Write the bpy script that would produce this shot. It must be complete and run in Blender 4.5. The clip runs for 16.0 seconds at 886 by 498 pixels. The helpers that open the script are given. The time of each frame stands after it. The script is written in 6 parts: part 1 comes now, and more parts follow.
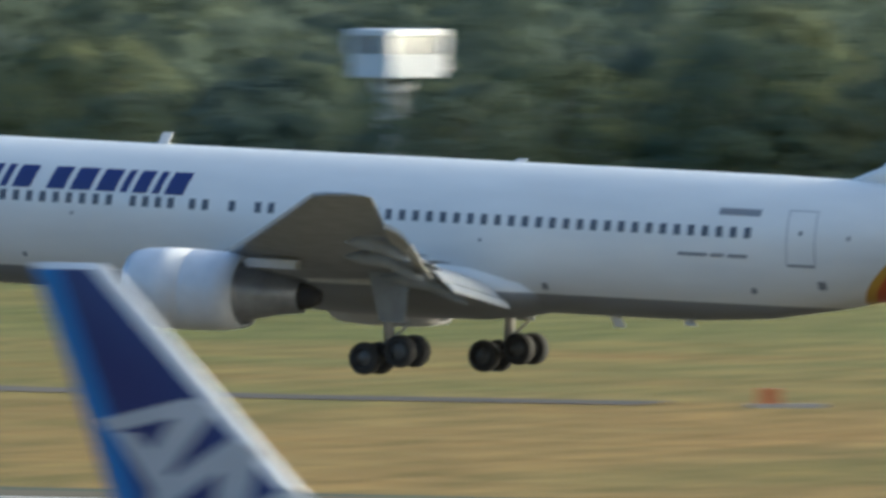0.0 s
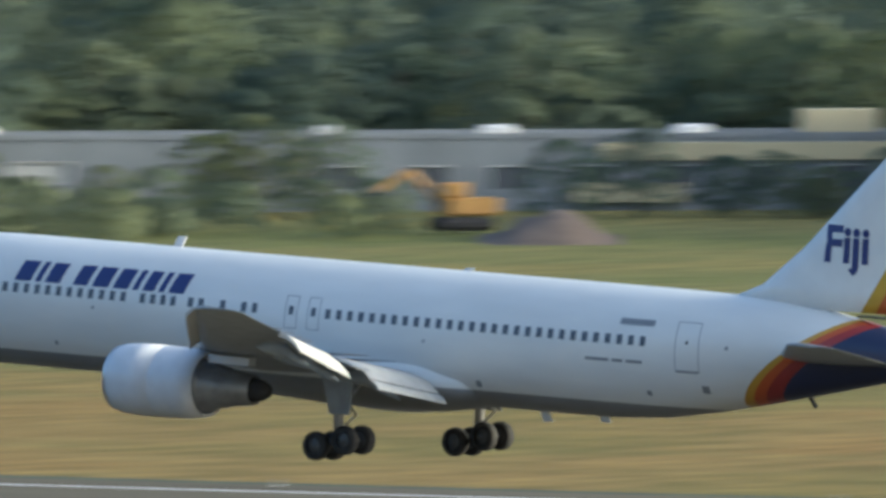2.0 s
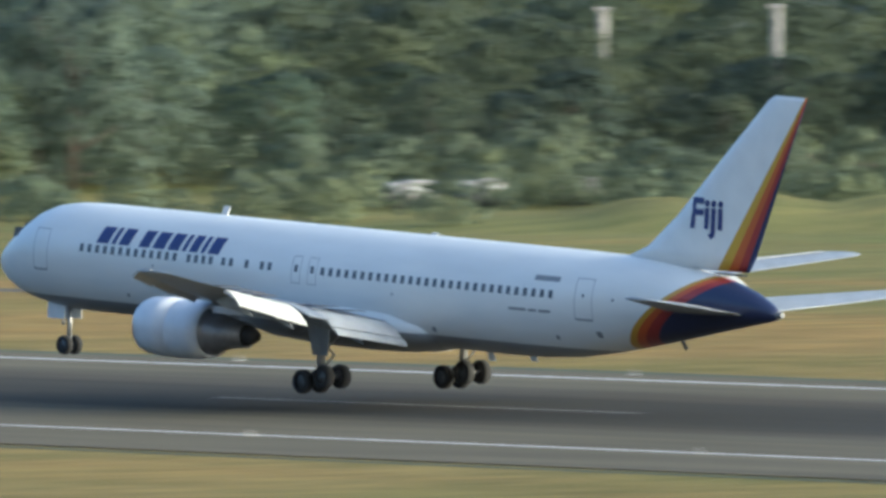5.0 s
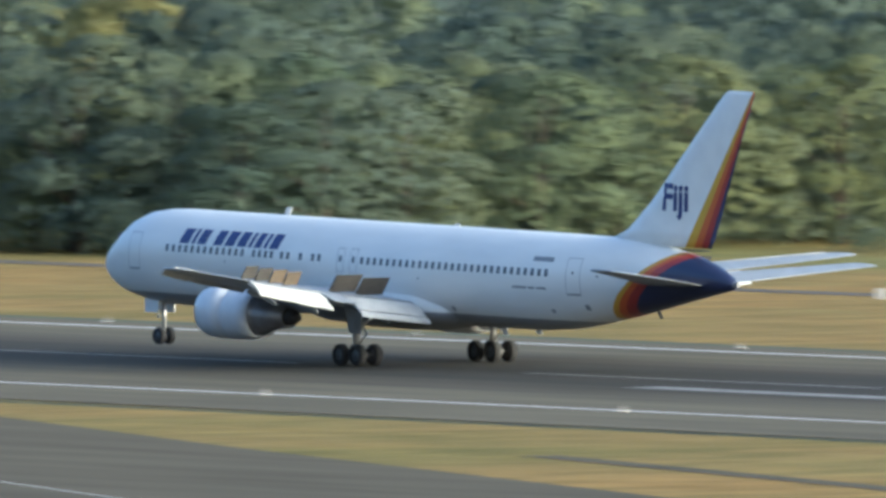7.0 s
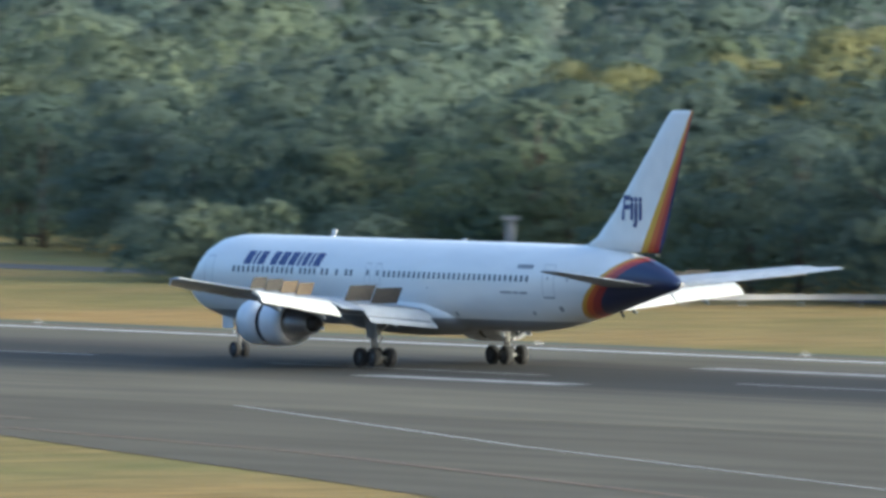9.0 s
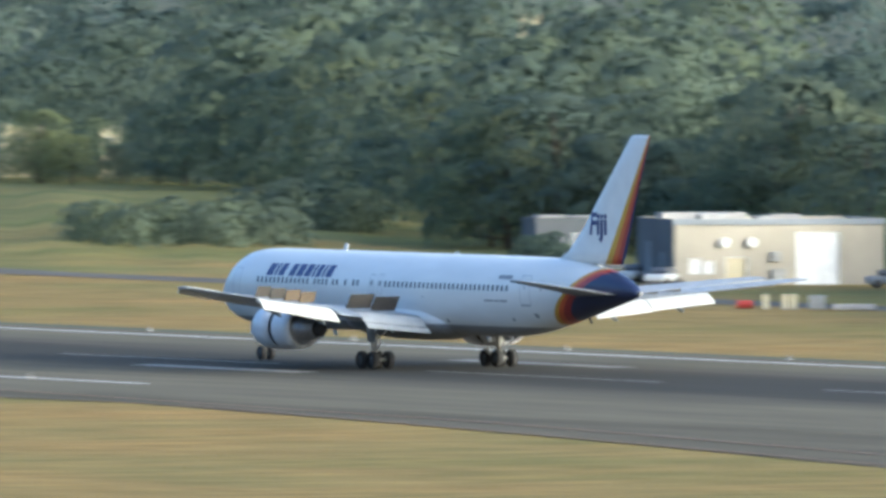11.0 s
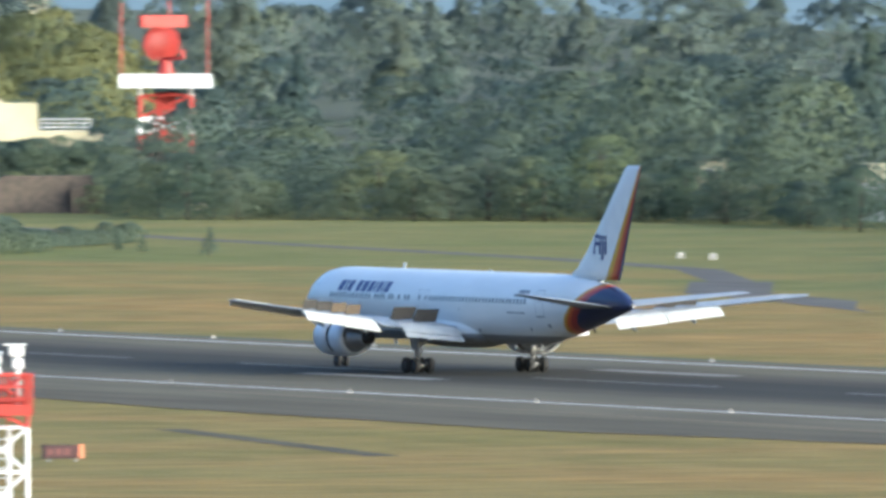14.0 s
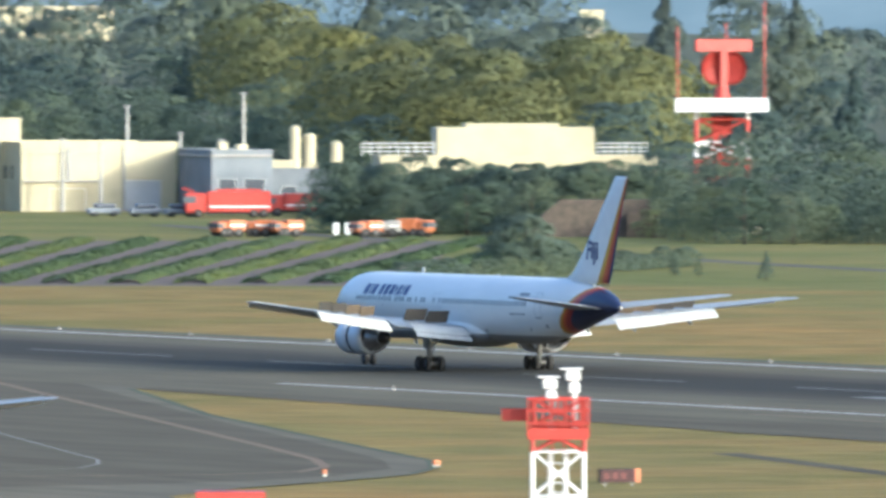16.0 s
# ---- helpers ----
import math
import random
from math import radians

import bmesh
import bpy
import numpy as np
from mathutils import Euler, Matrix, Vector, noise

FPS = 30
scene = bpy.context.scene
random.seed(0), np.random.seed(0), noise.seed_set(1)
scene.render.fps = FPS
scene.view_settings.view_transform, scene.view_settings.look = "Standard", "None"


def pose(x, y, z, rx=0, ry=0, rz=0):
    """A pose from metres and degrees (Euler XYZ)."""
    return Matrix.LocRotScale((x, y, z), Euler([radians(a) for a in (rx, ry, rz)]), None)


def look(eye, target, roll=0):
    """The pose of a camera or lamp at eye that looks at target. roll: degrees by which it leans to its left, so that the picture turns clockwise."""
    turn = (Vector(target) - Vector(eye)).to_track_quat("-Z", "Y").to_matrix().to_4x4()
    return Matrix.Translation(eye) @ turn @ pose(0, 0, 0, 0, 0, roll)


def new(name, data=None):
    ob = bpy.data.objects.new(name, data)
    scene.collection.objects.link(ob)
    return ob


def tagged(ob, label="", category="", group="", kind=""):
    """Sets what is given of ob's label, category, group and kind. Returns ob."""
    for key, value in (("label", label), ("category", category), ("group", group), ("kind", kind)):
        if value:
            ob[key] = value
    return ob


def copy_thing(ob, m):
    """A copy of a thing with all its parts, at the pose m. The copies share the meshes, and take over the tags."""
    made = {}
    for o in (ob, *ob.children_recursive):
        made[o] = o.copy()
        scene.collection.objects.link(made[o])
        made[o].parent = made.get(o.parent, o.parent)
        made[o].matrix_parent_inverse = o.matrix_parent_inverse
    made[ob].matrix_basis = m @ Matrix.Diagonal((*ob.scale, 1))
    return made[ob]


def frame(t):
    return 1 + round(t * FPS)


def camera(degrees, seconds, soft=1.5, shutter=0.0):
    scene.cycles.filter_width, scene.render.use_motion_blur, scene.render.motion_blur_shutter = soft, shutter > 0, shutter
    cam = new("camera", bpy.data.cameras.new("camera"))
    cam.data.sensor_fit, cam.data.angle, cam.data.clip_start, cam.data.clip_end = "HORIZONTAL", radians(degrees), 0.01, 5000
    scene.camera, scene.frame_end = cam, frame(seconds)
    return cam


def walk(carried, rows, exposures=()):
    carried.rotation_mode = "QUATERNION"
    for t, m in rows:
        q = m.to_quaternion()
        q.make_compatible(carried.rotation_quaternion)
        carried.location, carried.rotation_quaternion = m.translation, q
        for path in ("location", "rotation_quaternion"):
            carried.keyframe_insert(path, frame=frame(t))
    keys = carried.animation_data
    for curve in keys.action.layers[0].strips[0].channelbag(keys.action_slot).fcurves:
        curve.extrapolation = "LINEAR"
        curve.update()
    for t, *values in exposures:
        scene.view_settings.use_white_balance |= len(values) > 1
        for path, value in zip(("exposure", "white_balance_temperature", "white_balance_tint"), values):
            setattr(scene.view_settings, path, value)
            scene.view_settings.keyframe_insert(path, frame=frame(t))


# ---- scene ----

EYE = (0.0, 0.0, 30.05)
cam = camera(3.0085, 16.0, soft=3.3, shutter=0.5)
# seconds, yaw, pitch, roll of the camera on its tripod
PAN = [
    (0, 26.528, -1.772, 0.10),
    (0.3, 28.008, -1.753, 0.11),
    (0.5, 29.103, -1.732, 0.12),
    (0.6, 29.611, -1.697, 0.12),
    (0.9, 30.990, -1.585, 0.14),
    (1, 31.387, -1.567, 0.14),
    (1.2, 32.164, -1.538, 0.15),
    (1.5, 33.580, -1.527, 0.17),
    (1.8, 35.176, -1.538, 0.18),
    (2, 36.160, -1.548, 0.19),
    (2.1, 36.628, -1.561, 0.20),
    (2.4, 37.964, -1.577, 0.21),
    (2.5, 38.383, -1.589, 0.21),
    (2.7, 39.177, -1.602, 0.20),
    (3, 40.298, -1.603, 0.19),
    (3.3, 41.382, -1.607, 0.18),
    (3.5, 42.095, -1.600, 0.17),
    (3.9, 43.445, -1.608, 0.15),
    (4, 43.787, -1.607, 0.15),
    (4.3, 44.848, -1.600, 0.14),
    (4.5, 45.519, -1.593, 0.13),
    (4.7, 46.141, -1.594, 0.12),
    (6.8, 51.874, -1.514, -0.03),
    (7, 52.390, -1.497, -0.02),
    (7.4, 53.334, -1.465, -0.01),
    (7.5, 53.552, -1.459, -0.01),
    (8, 54.624, -1.400, 0.01),
    (8.5, 55.713, -1.350, 0.03),
    (10.8, 59.741, -1.151, -0.03),
    (11, 60.057, -1.142, -0.03),
    (11.2, 60.332, -1.123, -0.03),
    (11.3, 60.447, -1.111, -0.03),
    (11.5, 60.714, -1.102, -0.03),
    (11.6, 60.852, -1.091, -0.03),
    (11.7, 60.986, -1.089, -0.03),
    (12, 61.414, -1.077, -0.03),
    (12.1, 61.560, -1.071, -0.03),
    (12.5, 62.092, -1.044, -0.03),
    (13, 62.729, -1.005, -0.03),
    (13.5, 63.364, -0.978, -0.03),
    (13.9, 63.764, -0.951, -0.03),
    (14, 63.878, -0.953, -0.03),
    (14.5, 64.409, -0.934, -0.02),
    (15, 64.870, -0.905, -0.02),
    (15.2, 65.046, -0.900, -0.02),
    (15.5, 65.334, -0.891, -0.02),
    (16, 65.768, -0.872, -0.02),
]
walk(cam, [(t, pose(*EYE, 90 + p, r, y)) for t, y, p, r in PAN], [(0, 1.22, 5000, 1), (4.5, 1.36, 4850, 1), (8, 1.54, 4750, 2), (11, 1.64, 4700, 3), (16, 1.54, 4650, 3)])
# seconds, place of the main gear (x, y, z), bank, pitch and heading of the landing airliner
LANDING = [
    (0, -268.1, 538.65, 7.04, -1.41, 2.03, -0.08),
    (0.5, -300.2, 539.34, 5.94, -1.29, 2.39, 0.08),
    (1, -332.4, 540.04, 5.02, -1.17, 2.70, 0.25),
    (1.5, -364.6, 540.73, 4.24, -1.04, 2.94, 0.41),
    (2, -396.9, 541.42, 3.59, -0.92, 3.13, 0.58),
    (2.5, -429.3, 542.21, 3.04, -0.80, 3.25, 0.76),
    (3, -461.7, 543.35, 2.58, -0.67, 3.31, 1.04),
    (3.5, -494.2, 544.50, 2.18, -0.55, 3.31, 1.32),
    (4, -526.7, 545.65, 1.82, -0.43, 3.25, 1.60),
    (4.5, -559.2, 546.80, 1.47, -0.30, 3.12, 1.88),
    (5, -591.7, 548.34, 0.80, -0.18, 2.93, 2.10),
    (5.5, -624.2, 550.14, 0.12, 0.00, 2.70, 2.28),
    (6, -656.7, 551.94, 0.00, 0.00, 2.36, 2.47),
    (6.5, -689.1, 553.74, 0.00, 0.00, 1.83, 2.65),
    (7, -721.3, 554.96, 0.00, 0.00, 1.29, 2.45),
    (7.5, -753.1, 555.30, 0.00, 0.00, 0.75, 1.66),
    (8, -784.5, 555.64, 0.00, 0.00, 0.21, 0.86),
    (8.5, -815.5, 555.98, 0.00, 0.00, 0.00, 0.07),
    (9, -846.1, 555.78, 0.00, 0.00, 0.00, 0.26),
    (9.5, -876.2, 555.58, 0.00, 0.00, 0.00, 0.46),
    (10, -905.8, 555.39, 0.00, 0.00, 0.00, 0.65),
    (10.5, -935.0, 555.19, 0.00, 0.00, 0.00, 0.84),
    (11, -963.6, 554.99, 0.00, 0.00, 0.00, 1.04),
    (11.5, -991.7, 554.77, 0.00, 0.00, 0.00, 0.96),
    (12, -1019.2, 554.55, 0.00, 0.00, 0.00, 0.88),
    (12.5, -1046.0, 554.33, 0.00, 0.00, 0.00, 0.81),
    (13, -1072.2, 554.11, 0.00, 0.00, 0.00, 0.73),
    (13.5, -1097.8, 553.89, 0.00, 0.00, 0.00, 0.66),
    (14, -1123.0, 553.67, 0.00, 0.00, 0.00, 0.58),
    (14.5, -1147.7, 553.45, 0.00, 0.00, 0.00, 0.51),
    (15, -1172.0, 553.23, 0.00, 0.00, 0.00, 0.43),
    (15.5, -1195.9, 553.01, 0.00, 0.00, 0.00, 0.35),
    (16, -1219.5, 552.79, 0.00, 0.00, 0.00, 0.28),
]

# ---- light ----
world = bpy.data.worlds.new("sky")
scene.world = world
world.use_nodes = True
wn = world.node_tree
sky = wn.nodes.new("ShaderNodeTexSky")
sky.sky_type, sky.sun_disc = "NISHITA", False
SUN_EL, SUN_AZ = radians(12), radians(25)          # the low evening sun, down the runway and a little beyond it
sky.sun_elevation, sky.sun_rotation = SUN_EL, radians(90) - SUN_AZ
sky.air_density, sky.dust_density, sky.ozone_density = 0.7, 6.0, 0.3
wn.links.new(sky.outputs[0], wn.nodes["Background"].inputs[0])
wn.nodes["Background"].inputs[1].default_value = 0.15
sun_dir = Vector((math.cos(SUN_EL) * math.cos(SUN_AZ), math.cos(SUN_EL) * math.sin(SUN_AZ), math.sin(SUN_EL)))
sun = new("sun", bpy.data.lights.new("sun", "SUN"))
sun.data.energy, sun.data.angle, sun.data.color = 1.45, radians(4.0), (1.0, 0.76, 0.46)
sun.matrix_world = look(sun_dir * 100, (0, 0, 0))


# ---- materials ----
class Nodes:
    """A short way to write a material's node tree."""

    def __init__(self, name, rough=0.6, metal=0.0, spec=0.5):
        self.mat = bpy.data.materials.new(name)
        self.mat.use_nodes = True
        self.t = self.mat.node_tree
        self.bsdf = self.t.nodes["Principled BSDF"]
        self.bsdf.inputs["Roughness"].default_value = rough
        self.bsdf.inputs["Metallic"].default_value = metal
        self.bsdf.inputs["Specular IOR Level"].default_value = spec

    def node(self, kind, **values):
        n = self.t.nodes.new("ShaderNode" + kind)
        for k, v in values.items():
            n.inputs[k.replace("_", " ")].default_value = v
        return n

    def link(self, a, b):
        self.t.links.new(a, b)

    def coord(self, which="Object"):
        return self.node("TexCoord").outputs[which]

    def noise(self, scale, detail=4, vec=None, stretch=None):
        v = vec or self.coord()
        if stretch:
            m = self.node("Mapping")
            m.inputs["Scale"].default_value = stretch
            self.link(v, m.inputs[0])
            v = m.outputs[0]
        n = self.node("TexNoise", Scale=scale, Detail=detail)
        self.link(v, n.inputs["Vector"])
        return n.outputs["Fac"]

    def ramp(self, fac, stops, constant=False):
        r = self.node("ValToRGB")
        cr = r.color_ramp
        if constant:
            cr.interpolation = "CONSTANT"
        while len(cr.elements) < len(stops):
            cr.elements.new(0.5)
        for e, (p, c) in zip(cr.elements, stops):
            e.position, e.color = p, (*c, 1) if len(c) == 3 else c
        self.link(fac, r.inputs[0])
        return r.outputs[0]

    def mix(self, fac, a, b, how="MIX"):
        m = self.t.nodes.new("ShaderNodeMix")
        m.data_type, m.blend_type = "RGBA", how
        for s, v in ((m.inputs[0], fac), (m.inputs[6], a), (m.inputs[7], b)):
            if isinstance(v, (int, float)):
                s.default_value = v
            elif isinstance(v, tuple):
                s.default_value = (*v, 1)
            else:
                self.link(v, s)
        return m.outputs[2]

    def math(self, op, a, b=0.0, c=None):
        m = self.t.nodes.new("ShaderNodeMath")
        m.operation = op
        for s, v in zip(m.inputs, (a, b, c)):
            if v is None:
                continue
            if isinstance(v, (int, float)):
                s.default_value = v
            else:
                self.link(v, s)
        return m.outputs[0]

    def xyz(self, vec=None):
        s = self.node("SeparateXYZ")
        self.link(vec or self.coord(), s.inputs[0])
        return s.outputs

    def bump(self, height, strength=0.3, dist=0.05):
        b = self.node("Bump", Strength=strength, Distance=dist)
        self.link(height, b.inputs["Height"])
        self.link(b.outputs[0], self.bsdf.inputs["Normal"])

    def colour(self, c):
        if isinstance(c, tuple):
            self.bsdf.inputs["Base Color"].default_value = (*c, 1)
        else:
            self.link(c, self.bsdf.inputs["Base Color"])
        return self.mat


def paint(name, c, rough=0.5, metal=0.0, wear=0.12, scale=1.5):
    """Painted or plain stuff with two scales of slight soiling."""
    n = Nodes(name, rough, metal)
    a, b = n.noise(scale, 5), n.noise(scale * 9, 3)
    dark = tuple(v * (1 - wear * 2) for v in c)
    col = n.mix(n.ramp(a, [(0.35, (0, 0, 0)), (0.75, (1, 1, 1))]), c, dark)
    col = n.mix(n.math("MULTIPLY", b, wear), col, (0.12, 0.11, 0.1))
    return n.colour(col)


def ground_material():
    n = Nodes("dry_grass", 0.95, spec=0.12)
    v = n.coord()
    big = n.noise(0.012, 4, v, (1, 3.0, 1))
    mid = n.noise(0.09, 5, v, (1, 2.2, 1))
    fine = n.noise(1.6, 4, v)
    x, y, z = n.xyz(v)
    straw = n.mix(n.ramp(mid, [(0.3, (0, 0, 0)), (0.7, (1, 1, 1))]), (0.258, 0.178, 0.058), (0.330, 0.236, 0.080))
    green = n.mix(n.ramp(fine, [(0.3, (0, 0, 0)), (0.7, (1, 1, 1))]), (0.188, 0.180, 0.058), (0.252, 0.228, 0.076))
    # greener away from the runway: mown straw beside it, meadow beyond
    far = n.math("ADD", n.math("MULTIPLY", n.math("SUBTRACT", y, 660.0), 0.011), n.math("MULTIPLY", n.math("SUBTRACT", big, 0.5), 3.4))
    far = n.math("ADD", far, n.math("MULTIPLY", n.math("SUBTRACT", mid, 0.5), 1.2))
    near = n.math("MULTIPLY", n.math("SUBTRACT", big, 0.42), 2.0)
    side = n.math("GREATER_THAN", y, 560.0)
    amount = n.node("Clamp")
    n.link(n.math("ADD", n.math("MULTIPLY", far, side), n.math("MULTIPLY", near, n.math("SUBTRACT", 1.0, side))), amount.inputs[0])
    col = n.mix(amount.outputs[0], straw, green)
    col = n.mix(n.math("MULTIPLY", fine, 0.35), col, (0.09, 0.075, 0.03))
    tuft = n.noise(0.35, 4, v, (1, 0.3, 1))
    col = n.mix(1.0, col, n.ramp(tuft, [(0.32, (0.74, 0.78, 0.74)), (0.52, (1, 1, 1)), (0.70, (1.22, 1.18, 1.10))]), "MULTIPLY")
    worn = n.noise(0.03, 3, v, (1, 0.6, 1))
    col = n.mix(1.0, col, n.ramp(worn, [(0.34, (0.80, 0.90, 0.82)), (0.5, (1, 1, 1)), (0.66, (1.18, 1.06, 1.02))]), "MULTIPLY")
    n.bump(fine, 0.8, 0.25)
    return n.colour(col)


def asphalt_material(name, base, rubber=False):
    n = Nodes(name, 0.92, spec=0.12)
    v = n.coord()
    x, y, z = n.xyz(v)
    a = n.noise(0.25, 6, v, (0.15, 1, 1))
    b = n.noise(7.0, 3, v)
    col = n.mix(n.ramp(a, [(0.3, (0, 0, 0)), (0.72, (1, 1, 1))]), tuple(c * 0.8 for c in base), tuple(c * 1.2 for c in base))
    if rubber:
        # tyre rubber laid down along the middle of the runway
        d = n.math("ABSOLUTE", n.math("SUBTRACT", y, 550.5))
        streak = n.noise(0.9, 5, v, (0.012, 1, 1))
        edge = n.math("ADD", d, n.math("MULTIPLY", n.math("SUBTRACT", streak, 0.5), 16.0))
        f = n.ramp(n.math("DIVIDE", edge, 40.0), [(0.22, (1, 1, 1)), (0.56, (0, 0, 0))])
        col = n.mix(n.math("MULTIPLY", f, 0.8), col, (0.030, 0.029, 0.026))
    n.bump(b, 0.25, 0.01)
    return n.colour(col)


def leaf_material(name, c1, c2, c3):
    n = Nodes(name, 0.8, spec=0.15)
    # a faint bluish sheen stands in for haze over the leaves
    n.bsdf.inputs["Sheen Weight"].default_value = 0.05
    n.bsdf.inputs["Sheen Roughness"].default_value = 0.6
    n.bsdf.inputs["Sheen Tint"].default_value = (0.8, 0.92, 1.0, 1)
    info = n.node("ObjectInfo")
    geo = n.node("NewGeometry")
    calm = [tuple(0.55 * u + 0.45 * v for u, v in zip(c, c2)) for c in (c1, c2, c3)]
    tone = n.ramp(geo.outputs["Random Per Island"], [(0.0, calm[0]), (0.55, calm[1]), (1.0, calm[2])])
    whole = n.ramp(info.outputs["Random"], [(0.0, (0.72, 0.80, 0.75)), (0.5, (1, 1, 1)), (0.9, (1.25, 1.15, 0.85)), (1.0, (1.5, 1.35, 0.8))])
    patch = n.ramp(n.noise(0.035, 3, geo.outputs["Position"]), [(0.3, (0.84, 0.90, 0.94)), (0.5, (1, 1, 1)), (0.72, (1.30, 1.22, 0.88))])
    clump = n.ramp(n.noise(0.22, 2, geo.outputs["Position"]), [(0.32, (0.90, 0.92, 0.93)), (0.7, (1.09, 1.08, 1.02))])
    col = n.mix(1.0, n.mix(1.0, n.mix(1.0, tone, clump, "MULTIPLY"), whole, "MULTIPLY"), patch, "MULTIPLY")
    m = n.colour(col)
    tr = n.node("BsdfTranslucent")
    n.link(col, tr.inputs[0])
    mx = n.node("MixShader", Fac=0.4)
    n.link(n.bsdf.outputs[0], mx.inputs[1])
    n.link(tr.outputs[0], mx.inputs[2])
    # gaps between the single leaves of a spray
    gaps = n.ramp(n.noise(7.0, 2, geo.outputs["Position"]), [(0.0, (1, 1, 1)), (0.46, (0, 0, 0))], True)
    clear_bsdf = n.node("BsdfTransparent")
    lacy = n.node("MixShader")
    n.link(gaps, lacy.inputs[0])
    n.link(mx.outputs[0], lacy.inputs[1])
    n.link(clear_bsdf.outputs[0], lacy.inputs[2])
    n.link(lacy.outputs[0], n.t.nodes["Material Output"].inputs[0])
    return m


def livery_fuselage():
    """White over grey with four bands that sweep up round the tail, on the fuselage's own axes."""
    n = Nodes("fuselage_paint", 0.32, spec=0.5)
    x, y, z = n.xyz()
    dirt = n.noise(0.8, 5, None, (0.25, 1, 1))
    white = n.mix(n.ramp(dirt, [(0.35, (0, 0, 0)), (0.8, (1, 1, 1))]), (0.77, 0.77, 0.74), (0.67, 0.672, 0.65))
    belly = n.mix(n.ramp(dirt, [(0.35, (0, 0, 0)), (0.8, (1, 1, 1))]), (0.27, 0.28, 0.29), (0.20, 0.205, 0.21))
    low = n.math("LESS_THAN", z, 2.95)
    col = n.mix(low, white, belly)
    sweep = n.math("ADD", 15.95, n.math("ADD", n.math("MULTIPLY", n.math("SUBTRACT", z, 3.2), 0.65), n.math("MULTIPLY", n.math("POWER", n.math("MAXIMUM", n.math("SUBTRACT", z, 3.2), 0.0), 2.0), 0.17)))
    q = n.math("DIVIDE", n.math("SUBTRACT", x, sweep), 6.0)
    on = n.math("GREATER_THAN", q, 0.0)
    # darker than the fin's bands: the tailplane's shade is put into their colour
    bands = n.ramp(q, [(0.0, (0.50, 0.29, 0.035)), (0.06, (0.44, 0.090, 0.024)), (0.14, (0.25, 0.032, 0.030)), (0.245, (0.020, 0.027, 0.070))], True)
    return n.colour(n.mix(on, col, bands))


def livery_fin():
    n = Nodes("fin_paint", 0.35, spec=0.5)
    x, y, z = n.xyz()
    dirt = n.noise(0.9, 5)
    white = n.mix(n.ramp(dirt, [(0.35, (0, 0, 0)), (0.8, (1, 1, 1))]), (0.77, 0.77, 0.74), (0.69, 0.692, 0.67))
    up = n.math("DIVIDE", n.math("SUBTRACT", z, 7.0), 8.63)
    lead = n.math("ADD", 20.75, n.math("MULTIPLY", up, 5.25))
    trail = n.math("ADD", 23.0, n.math("MULTIPLY", up, 3.2))
    q = n.math("DIVIDE", n.math("SUBTRACT", x, lead), n.math("SUBTRACT", trail, lead))
    on = n.math("GREATER_THAN", q, 0.0)
    bands = n.ramp(q, [(0.0, (0.52, 0.33, 0.035)), (0.30, (0.45, 0.11, 0.025)), (0.55, (0.28, 0.033, 0.03)), (0.76, (0.021, 0.030, 0.095))], True)
    return n.colour(n.mix(on, white, bands))


def two_blue_fin():
    n = Nodes("blue_fin_paint", 0.35, spec=0.5)
    x, y, z = n.xyz()
    up = n.math("DIVIDE", n.math("SUBTRACT", z, 7.0), 8.63)
    trail = n.math("ADD", 22.7, n.math("MULTIPLY", up, 3.42))
    lead = n.math("ADD", 15.4, n.math("MULTIPLY", up, 8.45))
    d = n.math("SUBTRACT", trail, x)
    col = n.mix(n.math("LESS_THAN", d, 0.72), (0.012, 0.022, 0.125), (0.03, 0.17, 0.46))
    edge = n.math("LESS_THAN", n.math("SUBTRACT", x, lead), 0.62)
    col = n.mix(n.math("MAXIMUM", edge, n.math("GREATER_THAN", z, 15.45)), col, (0.66, 0.68, 0.70))
    return n.colour(col)


